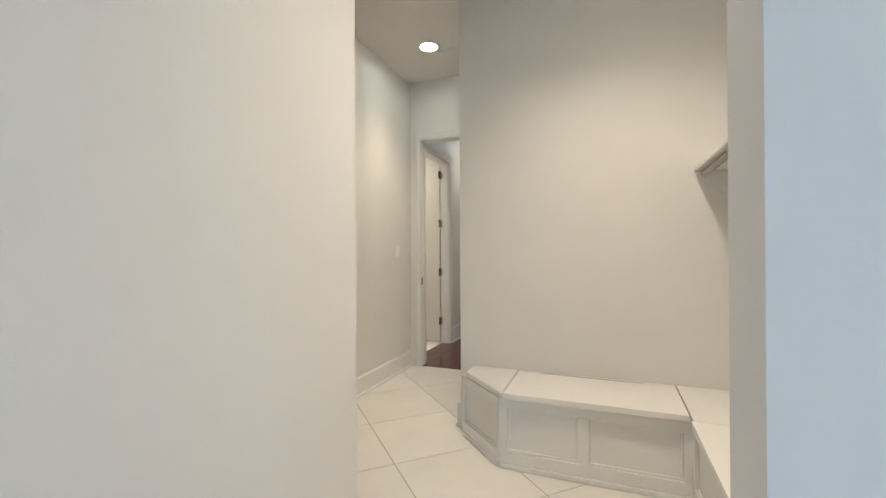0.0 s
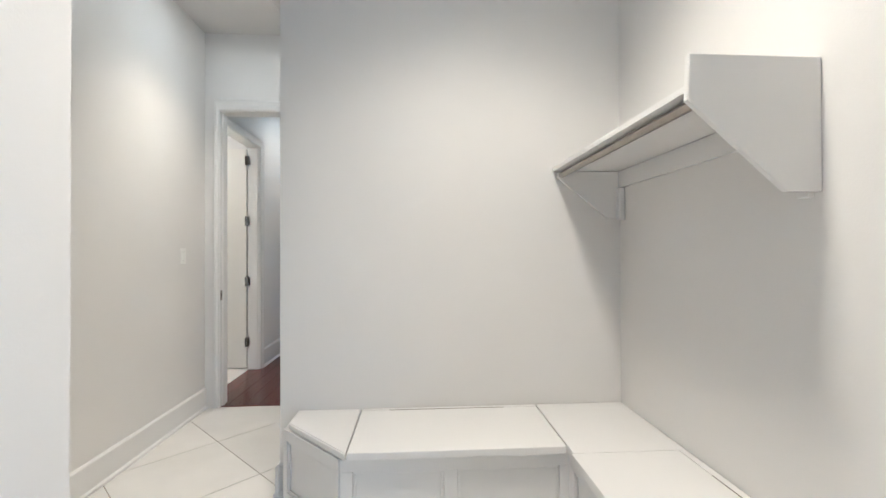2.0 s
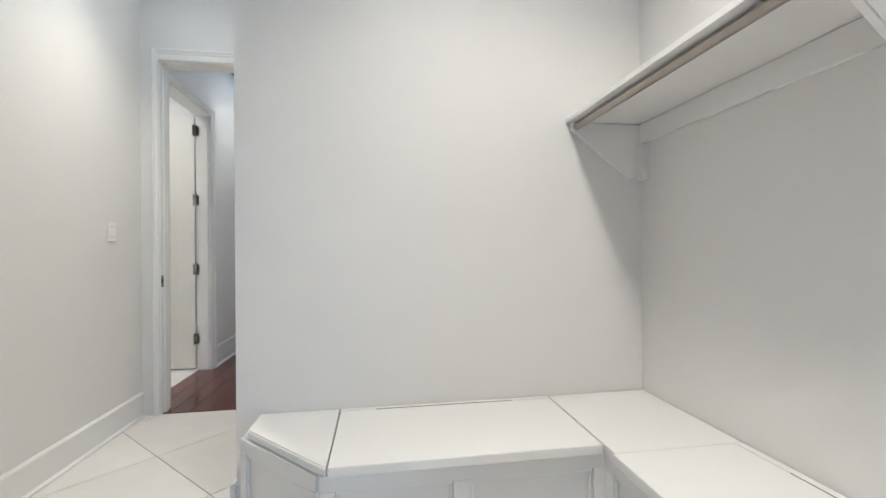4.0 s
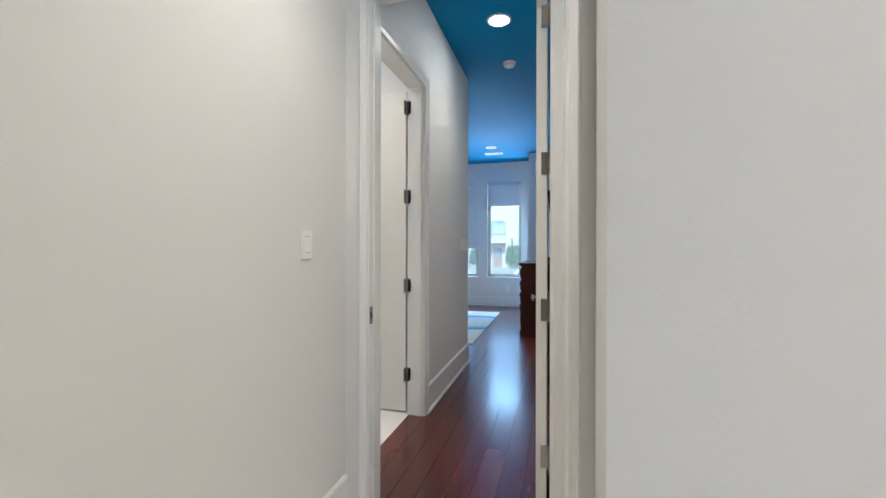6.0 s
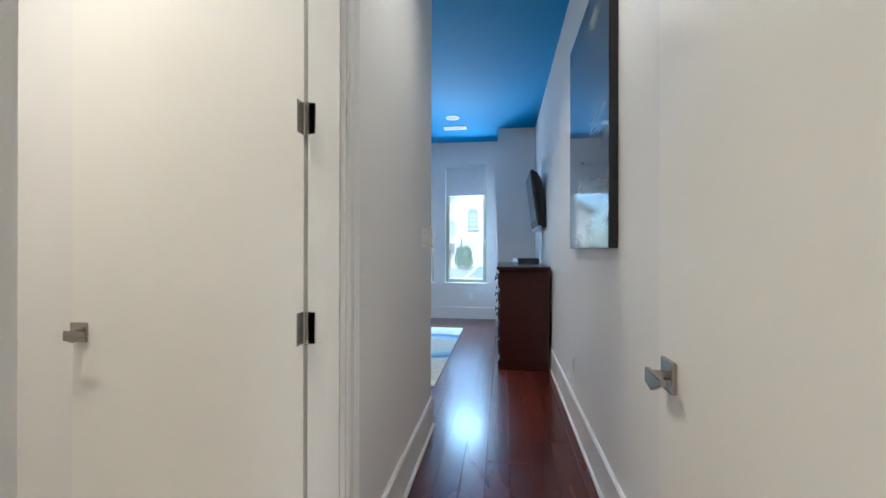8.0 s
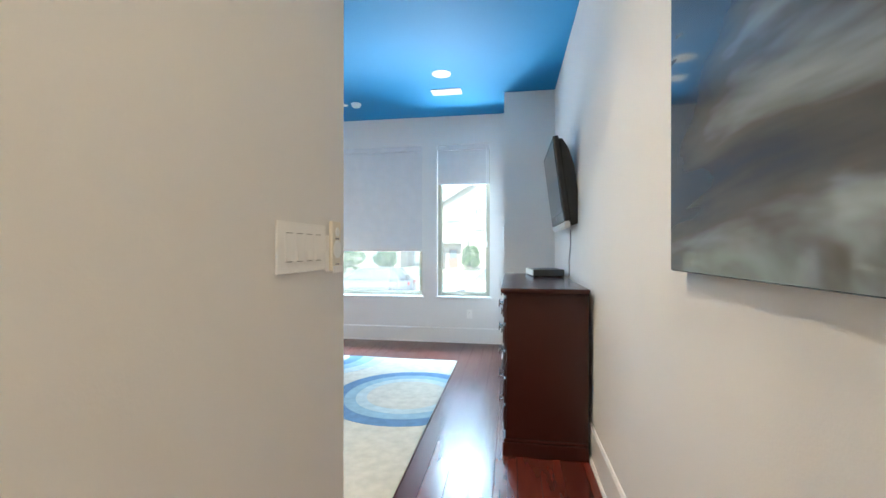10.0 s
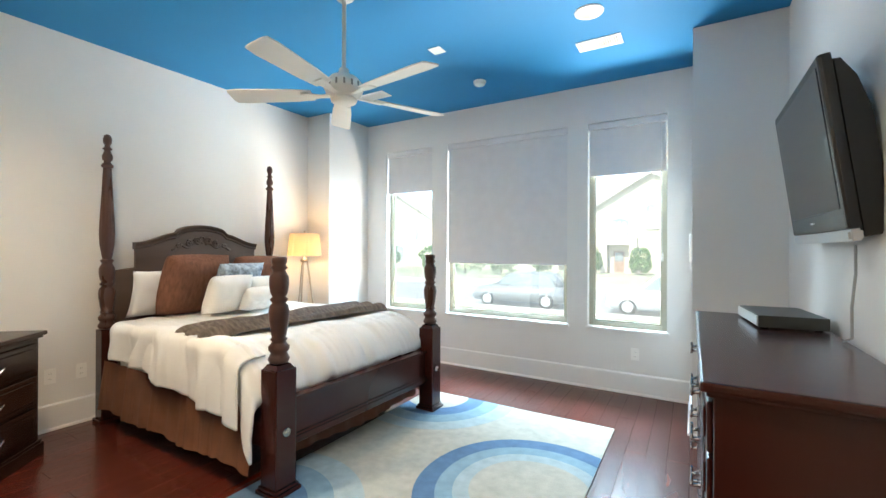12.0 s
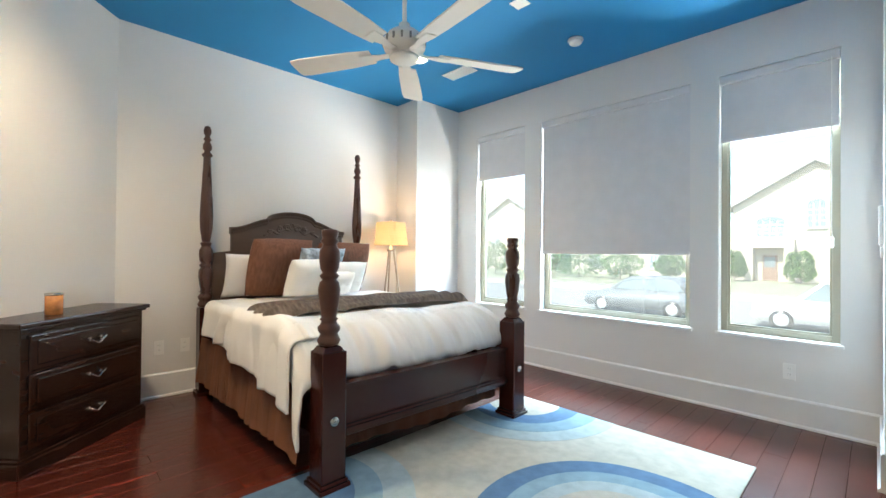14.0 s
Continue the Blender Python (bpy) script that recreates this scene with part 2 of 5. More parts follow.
# ---- setting: rooms ----
wall("wall_entry_west", "y", -0.98, -0.86, -2.5, 1.62)
wall("wall_entry_south", "x", -2.62, -2.5, -2.0, 2.3, [(0.5, 2.0, 0.35, 2.55)])
wall("wall_entry_east", "y", 2.18, 2.3, -2.5, 0.62)
wall("wall_entry_opening", "x", 0.62, 0.75, 0.25, 2.3)
wall("wall_closet_east", "y", 0.96, 1.08, 0.75, 2.96)
wall("wall_closet_back", "x", 2.96, 3.08, -0.87, 1.08)
wall("wall_mudroom_west", "y", -2.0, -1.88, -2.5, 4.24)
wall("wall_mudroom_end", "x", 4.24, 4.37, -2.0, -0.75, [(-1.765, -0.938, 0, 2.42)])
wall("wall_mudroom_east", "y", -0.87, -0.75, 3.08, 4.24, [(3.15, 4.085, 0, 2.42)])
wall("wall_behind_mudroom_door", "y", -0.55, -0.45, 3.08, 4.37)
wall("wall_hall_west", "y", -1.98, -1.86, 4.37, 6.935, [(4.48, 5.372, 0, 2.40)])
wall("wall_hall_east", "y", -0.89, -0.75, 4.37, 11.5)
wall("wall_bedroom_south", "x", 6.82, 6.935, -4.75, -1.98)
WINDOWS = [(-4.944, -4.232), (-4.022, -2.572), (-2.366, -1.655)]
wall("wall_bedroom_north", "x", 11.37, 11.53, -5.85, -0.75, [(a, b, 0.615, 2.662) for a, b in WINDOWS])
wall("wall_bedroom_west", "y", -5.77, -5.65, 7.80, 11.37)
wall("wall_column_east", "x", 10.62, 11.37, -1.455, -0.89)
wall("wall_column_west", "x", 10.66, 11.37, -5.65, -5.27)
tagged(part("wall_bedroom_diagonal", prism([(-5.65, 7.885), (-4.55, 6.935), (-4.63, 6.81), (-5.77, 7.80), (-5.77, 7.885)], 0, 3.05), WALL), "painted off-white diagonal plaster wall", "wall", kind="structure")
wall("wall_bath_north", "x", 5.46, 5.56, -3.6, -1.98)
wall("wall_bath_south", "x", 4.25, 4.37, -3.6, -2.0)
wall("wall_bath_west", "y", -3.7, -3.6, 4.25, 5.56)


def ceiling(name, x0, x1, y0, y1, mat, label):
    return tagged(link_mesh(name, box(x0, x1, y0, y1, 3.05, 3.2), mat), label, "ceiling", kind="structure")


ceiling("ceiling_mudroom", -2.0, 2.3, -2.62, 4.30, CEIL, "flat pale grey painted ceiling")
ceiling("ceiling_hall_and_bedroom", -5.85, -0.75, 4.30, 11.53, BLUE, "flat bright blue painted ceiling")
tagged(link_mesh("floor", box(-5.85, 2.3, -2.62, 11.53, -0.20, -0.012), UNDER), "dark subfloor under boards and tiles", "floor", kind="structure")
tagged(link_mesh("floor_bath", box(-3.6, -1.975, 4.37, 5.46, -0.01, 0.001), BATHTILE), "white tiled bathroom floor", "floor", kind="structure")


# ---- trim ----
def baseboard(p, q, inward, h=0.165, t=0.016):
    """A skirting board from p to q, standing out of the wall towards inward, with a shoe moulding."""
    p, q, n = Vector(p), Vector(q), Vector(inward)
    bm = bmesh.new()
    prof = [(0, 0), (t + 0.012, 0), (t + 0.012, 0.012), (t + 0.002, 0.022), (t, 0.022), (t, h - 0.012), (t * 0.45, h), (0, h)]
    a = [bm.verts.new((p.x + n.x * d, p.y + n.y * d, z)) for d, z in prof]
    b = [bm.verts.new((q.x + n.x * d, q.y + n.y * d, z)) for d, z in prof]
    bm.faces.new(a), bm.faces.new(list(reversed(b)))
    for i in range(len(prof)):
        j = (i + 1) % len(prof)
        bm.faces.new((a[i], b[i], b[j], a[j]))
    return tagged(link_mesh("baseboard", bm, TRIM), "tall white painted baseboard with shoe moulding", "baseboard", kind="structure")


baseboard((-1.88, -2.4), (-1.88, 4.24), (1, 0))
baseboard((-0.86, -2.4), (-0.86, 1.62), (1, 0))
baseboard((-0.98, 1.62), (-0.86, 1.62), (0, 1))
baseboard((0.25, 0.62), (2.18, 0.62), (0, -1))
baseboard((0.25, 0.75), (0.25, 0.62), (-1, 0))
baseboard((-0.87, 2.96), (-0.80, 2.96), (0, -1))
baseboard((-0.87, 3.08), (-0.87, 2.93), (-1, 0))
baseboard((-1.86, 5.41), (-1.86, 6.935), (1, 0), 0.20)
baseboard((-1.86, 6.935), (-4.55, 6.935), (0, 1), 0.20)
baseboard((-0.89, 4.37), (-0.89, 10.62), (-1, 0), 0.20)
baseboard((-0.89, 10.62), (-1.455, 10.62), (0, -1), 0.20)
baseboard((-1.455, 10.60), (-1.455, 11.37), (-1, 0), 0.20)
baseboard((-1.455, 11.37), (-5.27, 11.37), (0, -1), 0.20)
baseboard((-5.27, 11.37), (-5.27, 10.64), (1, 0), 0.20)
baseboard((-5.27, 10.66), (-5.65, 10.66), (0, -1), 0.20)
baseboard((-5.65, 10.66), (-5.65, 7.885), (1, 0), 0.20)
baseboard((-5.65, 7.885), (-4.55, 6.935), (0.667, 0.745), 0.20)


def casing(name, axis, face, sign, a, b, top, w=0.075, wl=None, wr=None):
    """Moulded trim round a door opening on the wall face; sign says which way it stands out."""
    bm = bmesh.new()
    wl, wr = wl or w, wr or w
    # share of the width from the opening outwards, depth off the wall
    prof = [(0, 0), (0, 0.010), (0.06, 0.013), (0.14, 0.014), (0.52, 0.015), (0.60, 0.018), (0.66, 0.0195), (0.72, 0.019), (0.78, 0.022), (0.88, 0.0245), (0.97, 0.023), (1, 0.019), (1, 0)]

    def leg(edge, out, width):
        line = [(edge + out * width * k, face + sign * d) for k, d in prof]
        add_prism(bm, line if axis == "x" else [(d, p) for p, d in line], 0, top + w)
    leg(a, -1, wl), leg(b, 1, wr)
    head = [(face + sign * d, top + w * k) for k, d in prof]
    if axis == "x":
        add_prism(bm, head, a + 0.0005, b - 0.0005, "x")
    else:
        add_prism(bm, head, a + 0.0005, b - 0.0005, "y")
    return tagged(link_mesh(name, bm, TRIM), "white moulded door casing", "door trim", kind="structure")


def jamb(axis, lo, hi, a, b, top, stop):
    """The lining of a door opening lo..hi deep, with a door stop."""
    bm = bmesh.new()
    t = 0.006
    for p0, p1, s0, s1 in ((a, a + t, a + t, a + t + 0.008), (b - t, b, b - t - 0.008, b - t)):
        for q0, q1, d0, d1 in ((p0, p1, lo, hi), (s0, s1, stop - 0.02, stop + 0.02)):
            if axis == "x":
                add_box(bm, q0, q1, d0, d1, 0, top, 0.002)
            else:
                add_box(bm, d0, d1, q0, q1, 0, top, 0.002)
    if axis == "x":
        add_box(bm, a + t, b - t, lo, hi, top - t, top)
    else:
        add_box(bm, lo, hi, a + t, b - t, top - t, top)
    return tagged(link_mesh("door_jamb", bm, TRIM), "white painted door jamb", "door trim", kind="structure")


casing("trim_mudroom_end", "x", 4.24, -1, -1.765, -0.938, 2.42, 0.078, 0.035, 0.062)
casing("trim_hall_end", "x", 4.37, 1, -1.765, -0.938, 2.42, 0.066, 0.035, 0.05)
jamb("x", 4.238, 4.372, -1.765, -0.938, 2.42, 4.30)
casing("trim_hall_bath", "y", -1.86, 1, 4.48, 5.372, 2.40, 0.066, 0.055)
jamb("y", -1.982, -1.858, 4.48, 5.372, 2.40, -1.895)
casing("trim_mudroom_east", "y", -0.87, -1, 3.15, 4.085, 2.42, 0.066, 0.05)
jamb("y", -0.872, -0.748, 3.15, 4.085, 2.42, -0.772)


# ---- doors ----
def lever_set(door, x, y, z, face, along, deadbolt=None):
    """A square rose and a flat angled lever on the door face; face and along are unit vectors."""
    f, a = Vector(face), Vector(along)
    up = Vector((0, 0, 1))

    def slab(name, c, sa, sf, su, parent, bevel=0.003):
        bm = box(-sa, sa, -sf, sf, -su, su, bevel)
        m = Matrix((a, f, up)).transposed().to_4x4()
        m.translation = c
        bmesh.ops.transform(bm, matrix=m, verts=bm.verts)
        return part(name, bm, NICKEL, parent, "satin nickel " + name.replace("_", " "))
    c = Vector((x, y, z))
    rose = slab("handle_rose", c + f * 0.005, 0.031, 0.005, 0.034, door)
    part("handle_neck", tube([c + f * 0.010, c + f * 0.042], 0.010, 14), NICKEL, rose)
    bm = bmesh.new()
    m = Matrix((a, f, up)).transposed().to_4x4()
    m.translation = c + f * 0.042
    add_prism(bm, [(-0.016, 0.012), (0.070, 0.010), (0.075, -0.002), (0.02, -0.028), (-0.016, -0.02)], -0.006, 0.006, "y", 0.002)
    bmesh.ops.transform(bm, matrix=m, verts=bm.verts)
    part("lever", bm, NICKEL, rose)
    if deadbolt:
        c2 = Vector((x, y, deadbolt))
        plate = slab("deadbolt_plate", c2 + f * 0.005, 0.031, 0.005, 0.034, door)
        part("thumb_turn", tube([c2 + f * 0.010, c2 + f * 0.028], 0.008, 12), NICKEL, plate)
        slab("turn_bar", c2 + f * 0.032, 0.026, 0.004, 0.007, plate)


def hinges(door, x, y, zs, turn=0, on_edge=False):
    for z in zs:
        h = part("hinge", tube([(x, y, z - 0.05), (x, y, z + 0.05)], 0.0075, 12), NICKEL, door, "satin nickel butt hinge")
        bm = bmesh.new()
        m = Matrix.Translation((x, y, z)) @ Matrix.Rotation(radians(turn), 4, "Z")
        if on_edge:
            add_box(bm, -0.038, -0.004, 0.0065, 0.0105, -0.05, 0.05, 0.0015)
            for dz in (-0.034, -0.012, 0.012, 0.034):
                add_box(bm, -0.036 + 0.012 * (dz > 0), -0.030 + 0.012 * (dz > 0), 0.0055, 0.0065, dz - 0.003, dz + 0.003)
        else:
            add_box(bm, 0.002, 0.040, -0.0035, -0.0005, -0.05, 0.05, 0.001)
        add_box(bm, -0.0035, -0.0005, -0.040, -0.002, -0.05, 0.05, 0.001)
        for dz in (-0.032, 0, 0.032):
            add_box(bm, -0.0045, -0.0035, -0.025, -0.018, dz - 0.0035, dz + 0.0035)
        bmesh.ops.transform(bm, matrix=m, verts=bm.verts)
        part("hinge_leaf", bm, NICKEL, h)


HINGE_Z = (0.295, 0.948, 1.60, 2.253)
d1 = tagged(new("door_1"), "open flush white door folded back along the hall", "door", kind="structure")
part("door_leaf", prism([(-1.014, 4.385), (-0.968, 4.385), (-0.980, 5.150), (-1.026, 5.150)], 0.012, 2.405, "z", 0.002), DOORP, d1)
lever_set(d1, -1.026, 5.085, 0.926, (-1, 0, 0), (0, -1, 0))
lever_set(d1, -0.980, 5.085, 0.926, (1, 0, 0), (0, -1, 0))
hinges(d1, -0.955, 4.374, HINGE_Z, 0, True)
d2 = tagged(new("door_2"), "flush cream door standing open into the bathroom", "door", kind="structure")
part("door_leaf", box(-2.860, -2.008, 5.392, 5.430, 0.012, 2.385, 0.002), DOORP, d2)
lever_set(d2, -2.825, 5.392, 0.905, (0, -1, 0), (1, 0, 0))
hinges(d2, -1.996, 5.3695, HINGE_Z, 0)
d3 = tagged(new("door_3"), "closed flush cream door with deadbolt", "door", kind="structure")
part("door_leaf", box(-0.800, -0.756, 3.165, 4.052, 0.012, 2.405, 0.002), DOORP, d3)
lever_set(d3, -0.800, 4.008, 0.905, (-1, 0, 0), (0, 1, 0), 1.046)
sp = tagged(part("strike_plate", box(-1.7590, -1.7560, 4.244, 4.272, 0.87, 0.95, 0.001), NICKEL), "satin nickel strike plate on the door jamb", "strike plate")
part("strike_hole", box(-1.7560, -1.7555, 4.250, 4.266, 0.895, 0.925), BLACKP, sp)
# black strip put behind the door's edge to darken the gap like shade
part("weather_seal", box(-0.792, -0.760, 4.0535, 4.078, 0.012, 2.405), BLACKP, d3, "dark strip imitating shade in the door gap")


# ---- windows ----
def window(name, a, b, drop):
    """A fixed window a..b wide with vinyl frame, glass, sill and a roller shade let down to drop."""
    w = tagged(new(name), "fixed window with beige vinyl frame and half-lowered grey roller shade", "window", kind="structure")
    z0, z1 = 0.615, 2.662
    f = 0.045
    for p0, p1, q0, q1 in ((a, a + f, z0, z1), (b - f, b, z0, z1), (a + f, b - f, z0, z0 + f), (a + f, b - f, z1 - f, z1)):
        part("window_frame", box(p0, p1, 11.455, 11.515, q0, q1, 0.004), FRAMEW, w)
    for p0, p1, q0, q1 in ((a + f, a + f + 0.014, z0 + f, z1 - f), (b - f - 0.014, b - f, z0 + f, z1 - f), (a + f, b - f, z0 + f, z0 + f + 0.014)):
        part("glazing_bead", box(p0, p1, 11.470, 11.490, q0, q1, 0.003), FRAMEW, w)
    pane = part("pane", box(a + f, b - f, 11.478, 11.482, z0 + f, z1 - f), GLASS, w)
    pane.visible_shadow = False
    part("window_sill", box(a - 0.02, b + 0.02, 11.345, 11.455, z0 - 0.024, z0 + 0.003, 0.005), TRIM, w)
    sh = thing("roller_shade", pose((a + b) / 2, 11.40, z1), "light grey roller shade hanging in the window recess", "roller shade", "bedroom roller shades")
    h = (b - a) / 2 - 0.007
    bm = box(-h, h, -0.0010, 0.0010, drop - z1, -0.05)
    part("shade_cloth", bm, BLIND, sh)
    part("shade_cassette", box(-h - 0.006, h + 0.006, -0.022, 0.030, -0.070, -0.001, 0.012), BLIND, sh)
    part("hem_bar", box(-h, h, -0.006, 0.006, drop - z1 - 0.012, drop - z1 + 0.014, 0.004), BLIND, sh)
    return w


window("window_1", *WINDOWS[0], 2.13)
window("window_2", *WINDOWS[1], 1.235)
window("window_3", *WINDOWS[2], 2.14)
cb = thing("shade_chain", pose(-1.70, 11.37, 1.6), "thin white bead chain of a roller shade", "cord")
part("chain", tube([(0, -0.012, 1.0), (0, -0.012, -0.2), (0.006, -0.012, -0.25)], 0.003, 6), PLASTIC, cb)
part("chain_weight", lathe([(0.004, -0.32), (0.012, -0.31), (0.012, -0.25), (0.004, -0.24)], 10, (0.003, -0.014)), PLASTIC, cb)

# entry window behind the walk's start
we = tagged(new("window_4"), "tall entry window with white frame", "window", kind="structure")
for p0, p1, q0, q1 in ((0.5, 0.55, 0.35, 2.55), (1.95, 2.0, 0.35, 2.55), (0.55, 1.95, 0.35, 0.40), (0.55, 1.95, 2.50, 2.55)):
    part("window_frame", box(p0, p1, -2.60, -2.54, q0, q1, 0.004), TRIM, we)
part("pane", box(0.55, 1.95, -2.575, -2.570, 0.40, 2.50), GLASS, we).visible_shadow = False


# ---- mudroom bench and shelf ----
bench = thing("storage_bench", pose(0, 0, 0), "white painted built-in corner bench with panelled front and hinged lids", "bench")
TOPZ = 0.434
front = [(-0.80, 2.955), (-0.80, 2.83), (-0.475, 2.50), (0.505, 2.50), (0.505, 0.76), (0.955, 0.76), (0.955, 2.955)]
part("bench_body", prism(front, 0.001, TOPZ - 0.036), TRIM, bench)
part("bench_top", prism([(-0.775, 2.955), (-0.775, 2.79), (-0.457, 2.462), (-0.452, 2.462), (-0.452, 2.955)], TOPZ - 0.034, TOPZ, "z", 0.005), TRIM, bench)
part("bench_lid", box(-0.446, 0.474, 2.462, 2.925, TOPZ - 0.034, TOPZ, 0.005), TRIM, bench)
part("lid_rail", box(-0.446, 0.474, 2.9285, 2.955, TOPZ - 0.034, TOPZ - 0.0005, 0.002), TRIM, bench)
part("bench_top", box(0.480, 0.955, 2.40, 2.955, TOPZ - 0.034, TOPZ, 0.004), TRIM, bench)
part("bench_lid", box(0.470, 0.922, 0.765, 2.397, TOPZ - 0.034, TOPZ, 0.004), TRIM, bench)
part("lid_rail", box(0.9255, 0.955, 0.765, 2.397, TOPZ - 0.034, TOPZ - 0.0005, 0.002), TRIM, bench)
part("lid_hinge", tube([(-0.30, 2.9267, TOPZ - 0.001), (0.30, 2.9267, TOPZ - 0.001)], 0.002, 8), NICKEL, bench)
part("lid_hinge", tube([(0.9237, 1.1, TOPZ - 0.001), (0.9237, 2.2, TOPZ - 0.001)], 0.002, 8), NICKEL, bench)


def panel_front(length, m, rails):
    """Raised stiles and rails with small bevelled panels, on a face from 0 to length."""
    def put(name, bm):
        bmesh.ops.transform(bm, matrix=m, verts=bm.verts)
        part(name, bm, TRIM, bench)
    put("rail", box(0, length, -0.016, 0, 0.345, 0.397, 0.002))
    put("rail", box(0, length, -0.016, 0, 0.03, 0.095, 0.002))
    for s0, s1 in rails:
        put("stile", box(s0, s1, -0.016, 0, 0.0955, 0.3445, 0.002))
    for (a0, a1), (b0, b1) in zip(rails, rails[1:]):
        bm = bmesh.new()
        for q in ((a1, b0, 0.0955, 0.11), (a1, b0, 0.33, 0.3445), (a1, a1 + 0.014, 0.11, 0.33), (b0 - 0.014, b0, 0.11, 0.33)):
            add_box(bm, q[0] + 0.001, q[1] - 0.001, -0.009, 0, q[2], q[3], 0.004)
        put("panel_bead", bm)
    put("bench_base", box(0, length, -0.026, 0, 0.001, 0.028, 0.006))


panel_front(0.98, pose(-0.475, 2.50, 0), [(0, 0.05), (0.43, 0.485), (0.925, 0.98)])
panel_front(0.463, pose(-0.80, 2.83, 0, 0, 0, -45.4), [(0, 0.035), (0.428, 0.463)])
panel_front(1.70, pose(0.505, 2.48, 0, 0, 0, -90), [(0, 0.05), (0.55, 0.60), (1.10, 1.15), (1.65, 1.70)])

shelf = thing("coat_shelf", pose(0, 0, 0), "white painted wall shelf with angled end panels and hanging rod", "shelf")
pent = [(0.958, 1.790), (0.580, 1.790), (0.575, 1.665), (0.855, 1.420), (0.958, 1.420)]
part("end_panel", prism(pent, 1.805, 1.825, "y", 0.002), TRIM, shelf)
part("end_panel", prism([(0.958, 1.69), (0.60, 1.69), (0.60, 1.66), (0.875, 1.440), (0.958, 1.440)], 2.936, 2.957, "y", 0.002), TRIM, shelf)
part("shelf_board", box(0.582, 0.957, 1.826, 2.956, 1.692, 1.712, 0.002), TRIM, shelf)
part("cleat", box(0.938, 0.957, 1.826, 2.935, 1.600, 1.690, 0.003), TRIM, shelf)
part("cleat_end", box(0.938, 0.958, 1.827, 1.865, 1.405, 1.598, 0.003), TRIM, shelf)
part("cleat_end", box(0.925, 0.957, 2.900, 2.935, 1.425, 1.598, 0.003), TRIM, shelf)
part("hanging_rod", tube([(0.625, 1.826, 1.672), (0.625, 2.936, 1.672)], 0.0165, 16), NICKEL, shelf, "satin metal hanging rod")


# ---- bed ----
bed = thing("four_poster_bed", pose(0, 0, 0), "dark mahogany four-poster bed with turned fluted posts and carved headboard", "bed")
FOOT = [(0.030, 0.735), (0.052, 0.745), (0.060, 0.765), (0.050, 0.785), (0.044, 0.80), (0.056, 0.815), (0.058, 0.835), (0.044, 0.85), (0.038, 0.865), (0.048, 0.875),
        (0.038, 0.885), (0.046, 0.93), (0.054, 0.985), (0.057, 1.03), (0.050, 1.065), (0.036, 1.080), (0.046, 1.092), (0.050, 1.102), (0.036, 1.115),
        (0.048, 1.14), (0.054, 1.19), (0.052, 1.23), (0.040, 1.25), (0.034, 1.265), (0.048, 1.28), (0.036, 1.295), (0.042, 1.31), (0.044, 1.335), (0.030, 1.342)]


def foot_post(x, y):
    p = part("post", box(x - 0.068, x + 0.068, y - 0.068, y + 0.068, 0.055, 0.71, 0.006), MAHOG, bed)
    part("post_cap", lathe([(0.085, 0.708), (0.062, 0.735), (0.03, 0.745)], 4, (0, 0)), MAHOG, p)
    cap = p.children[0]
    cap.matrix_local = pose(x, y, 0, 0, 0, 45)
    base = bmesh.new()
    add_box(base, x - 0.088, x + 0.088, y - 0.088, y + 0.088, 0.0, 0.035, 0.006)
    add_box(base, x - 0.078, x + 0.078, y - 0.078, y + 0.078, 0.0355, 0.0545, 0.006)
    part("post_base", base, MAHOG, p)
    part("turned_post", lathe(FOOT, 32, (x, y)), MAHOGV, p, "", True)
    return p


def head_post(x, y):
    p = part("post", box(x - 0.055, x + 0.055, y - 0.055, y + 0.055, 0.03, 0.735, 0.006), MAHOG, bed)
    part("post_base", box(x - 0.070, x + 0.070, y - 0.070, y + 0.070, 0.0, 0.0295, 0.006), MAHOG, p)
    low = [(r, z) for r, z in FOOT if z < 1.27]
    part("turned_post", lathe(low + [(0.040, 1.275), (0.046, 1.29), (0.032, 1.30)], 28, (x, y)), MAHOGV, p, "", True)
    # fluted upper shaft
    bm = bmesh.new()
    prof = [(0.030, 1.30), (0.036, 1.33), (0.050, 1.42), (0.053, 1.52), (0.047, 1.66), (0.038, 1.82), (0.032, 1.95), (0.028, 2.03)]
    rings = []
    k = 48
    for r, z in prof:
        cut = 0.10 if 1.35 < z < 2.0 else 0.0
        rings.append([bm.verts.new((x + r * (1 - cut * (0.5 + 0.5 * math.cos(14 * a))) * math.cos(a), y + r * (1 - cut * (0.5 + 0.5 * math.cos(14 * a))) * math.sin(a), z)) for a in [2 * math.pi * i / k for i in range(k)]])
    for a, b in zip(rings, rings[1:]):
        for i in range(k):
            bm.faces.new((a[i], a[(i + 1) % k], b[(i + 1) % k], b[i]))
    part("fluted_shaft", bm, MAHOGV, p, "", True)
    part("finial", lathe([(0.026, 2.03), (0.040, 2.04), (0.042, 2.055), (0.028, 2.07), (0.022, 2.085), (0.034, 2.10), (0.036, 2.13), (0.024, 2.16), (0.020, 2.175), (0.034, 2.185), (0.022, 2.20),
                          (0.018, 2.215), (0.028, 2.235), (0.031, 2.265), (0.022, 2.295), (0.006, 2.305)], 24, (x, y)), MAHOGV, p, "", True)


FL, FR, HL, HR = (-3.475, 8.54), (-3.415, 10.045), (-5.515, 8.49), (-5.50, 9.99)
for p in (FL, FR):
    foot_post(*p)
for p in (HL, HR):
    head_post(*p)
# headboard: an arched panel with a moulded crest
HX = -5.535


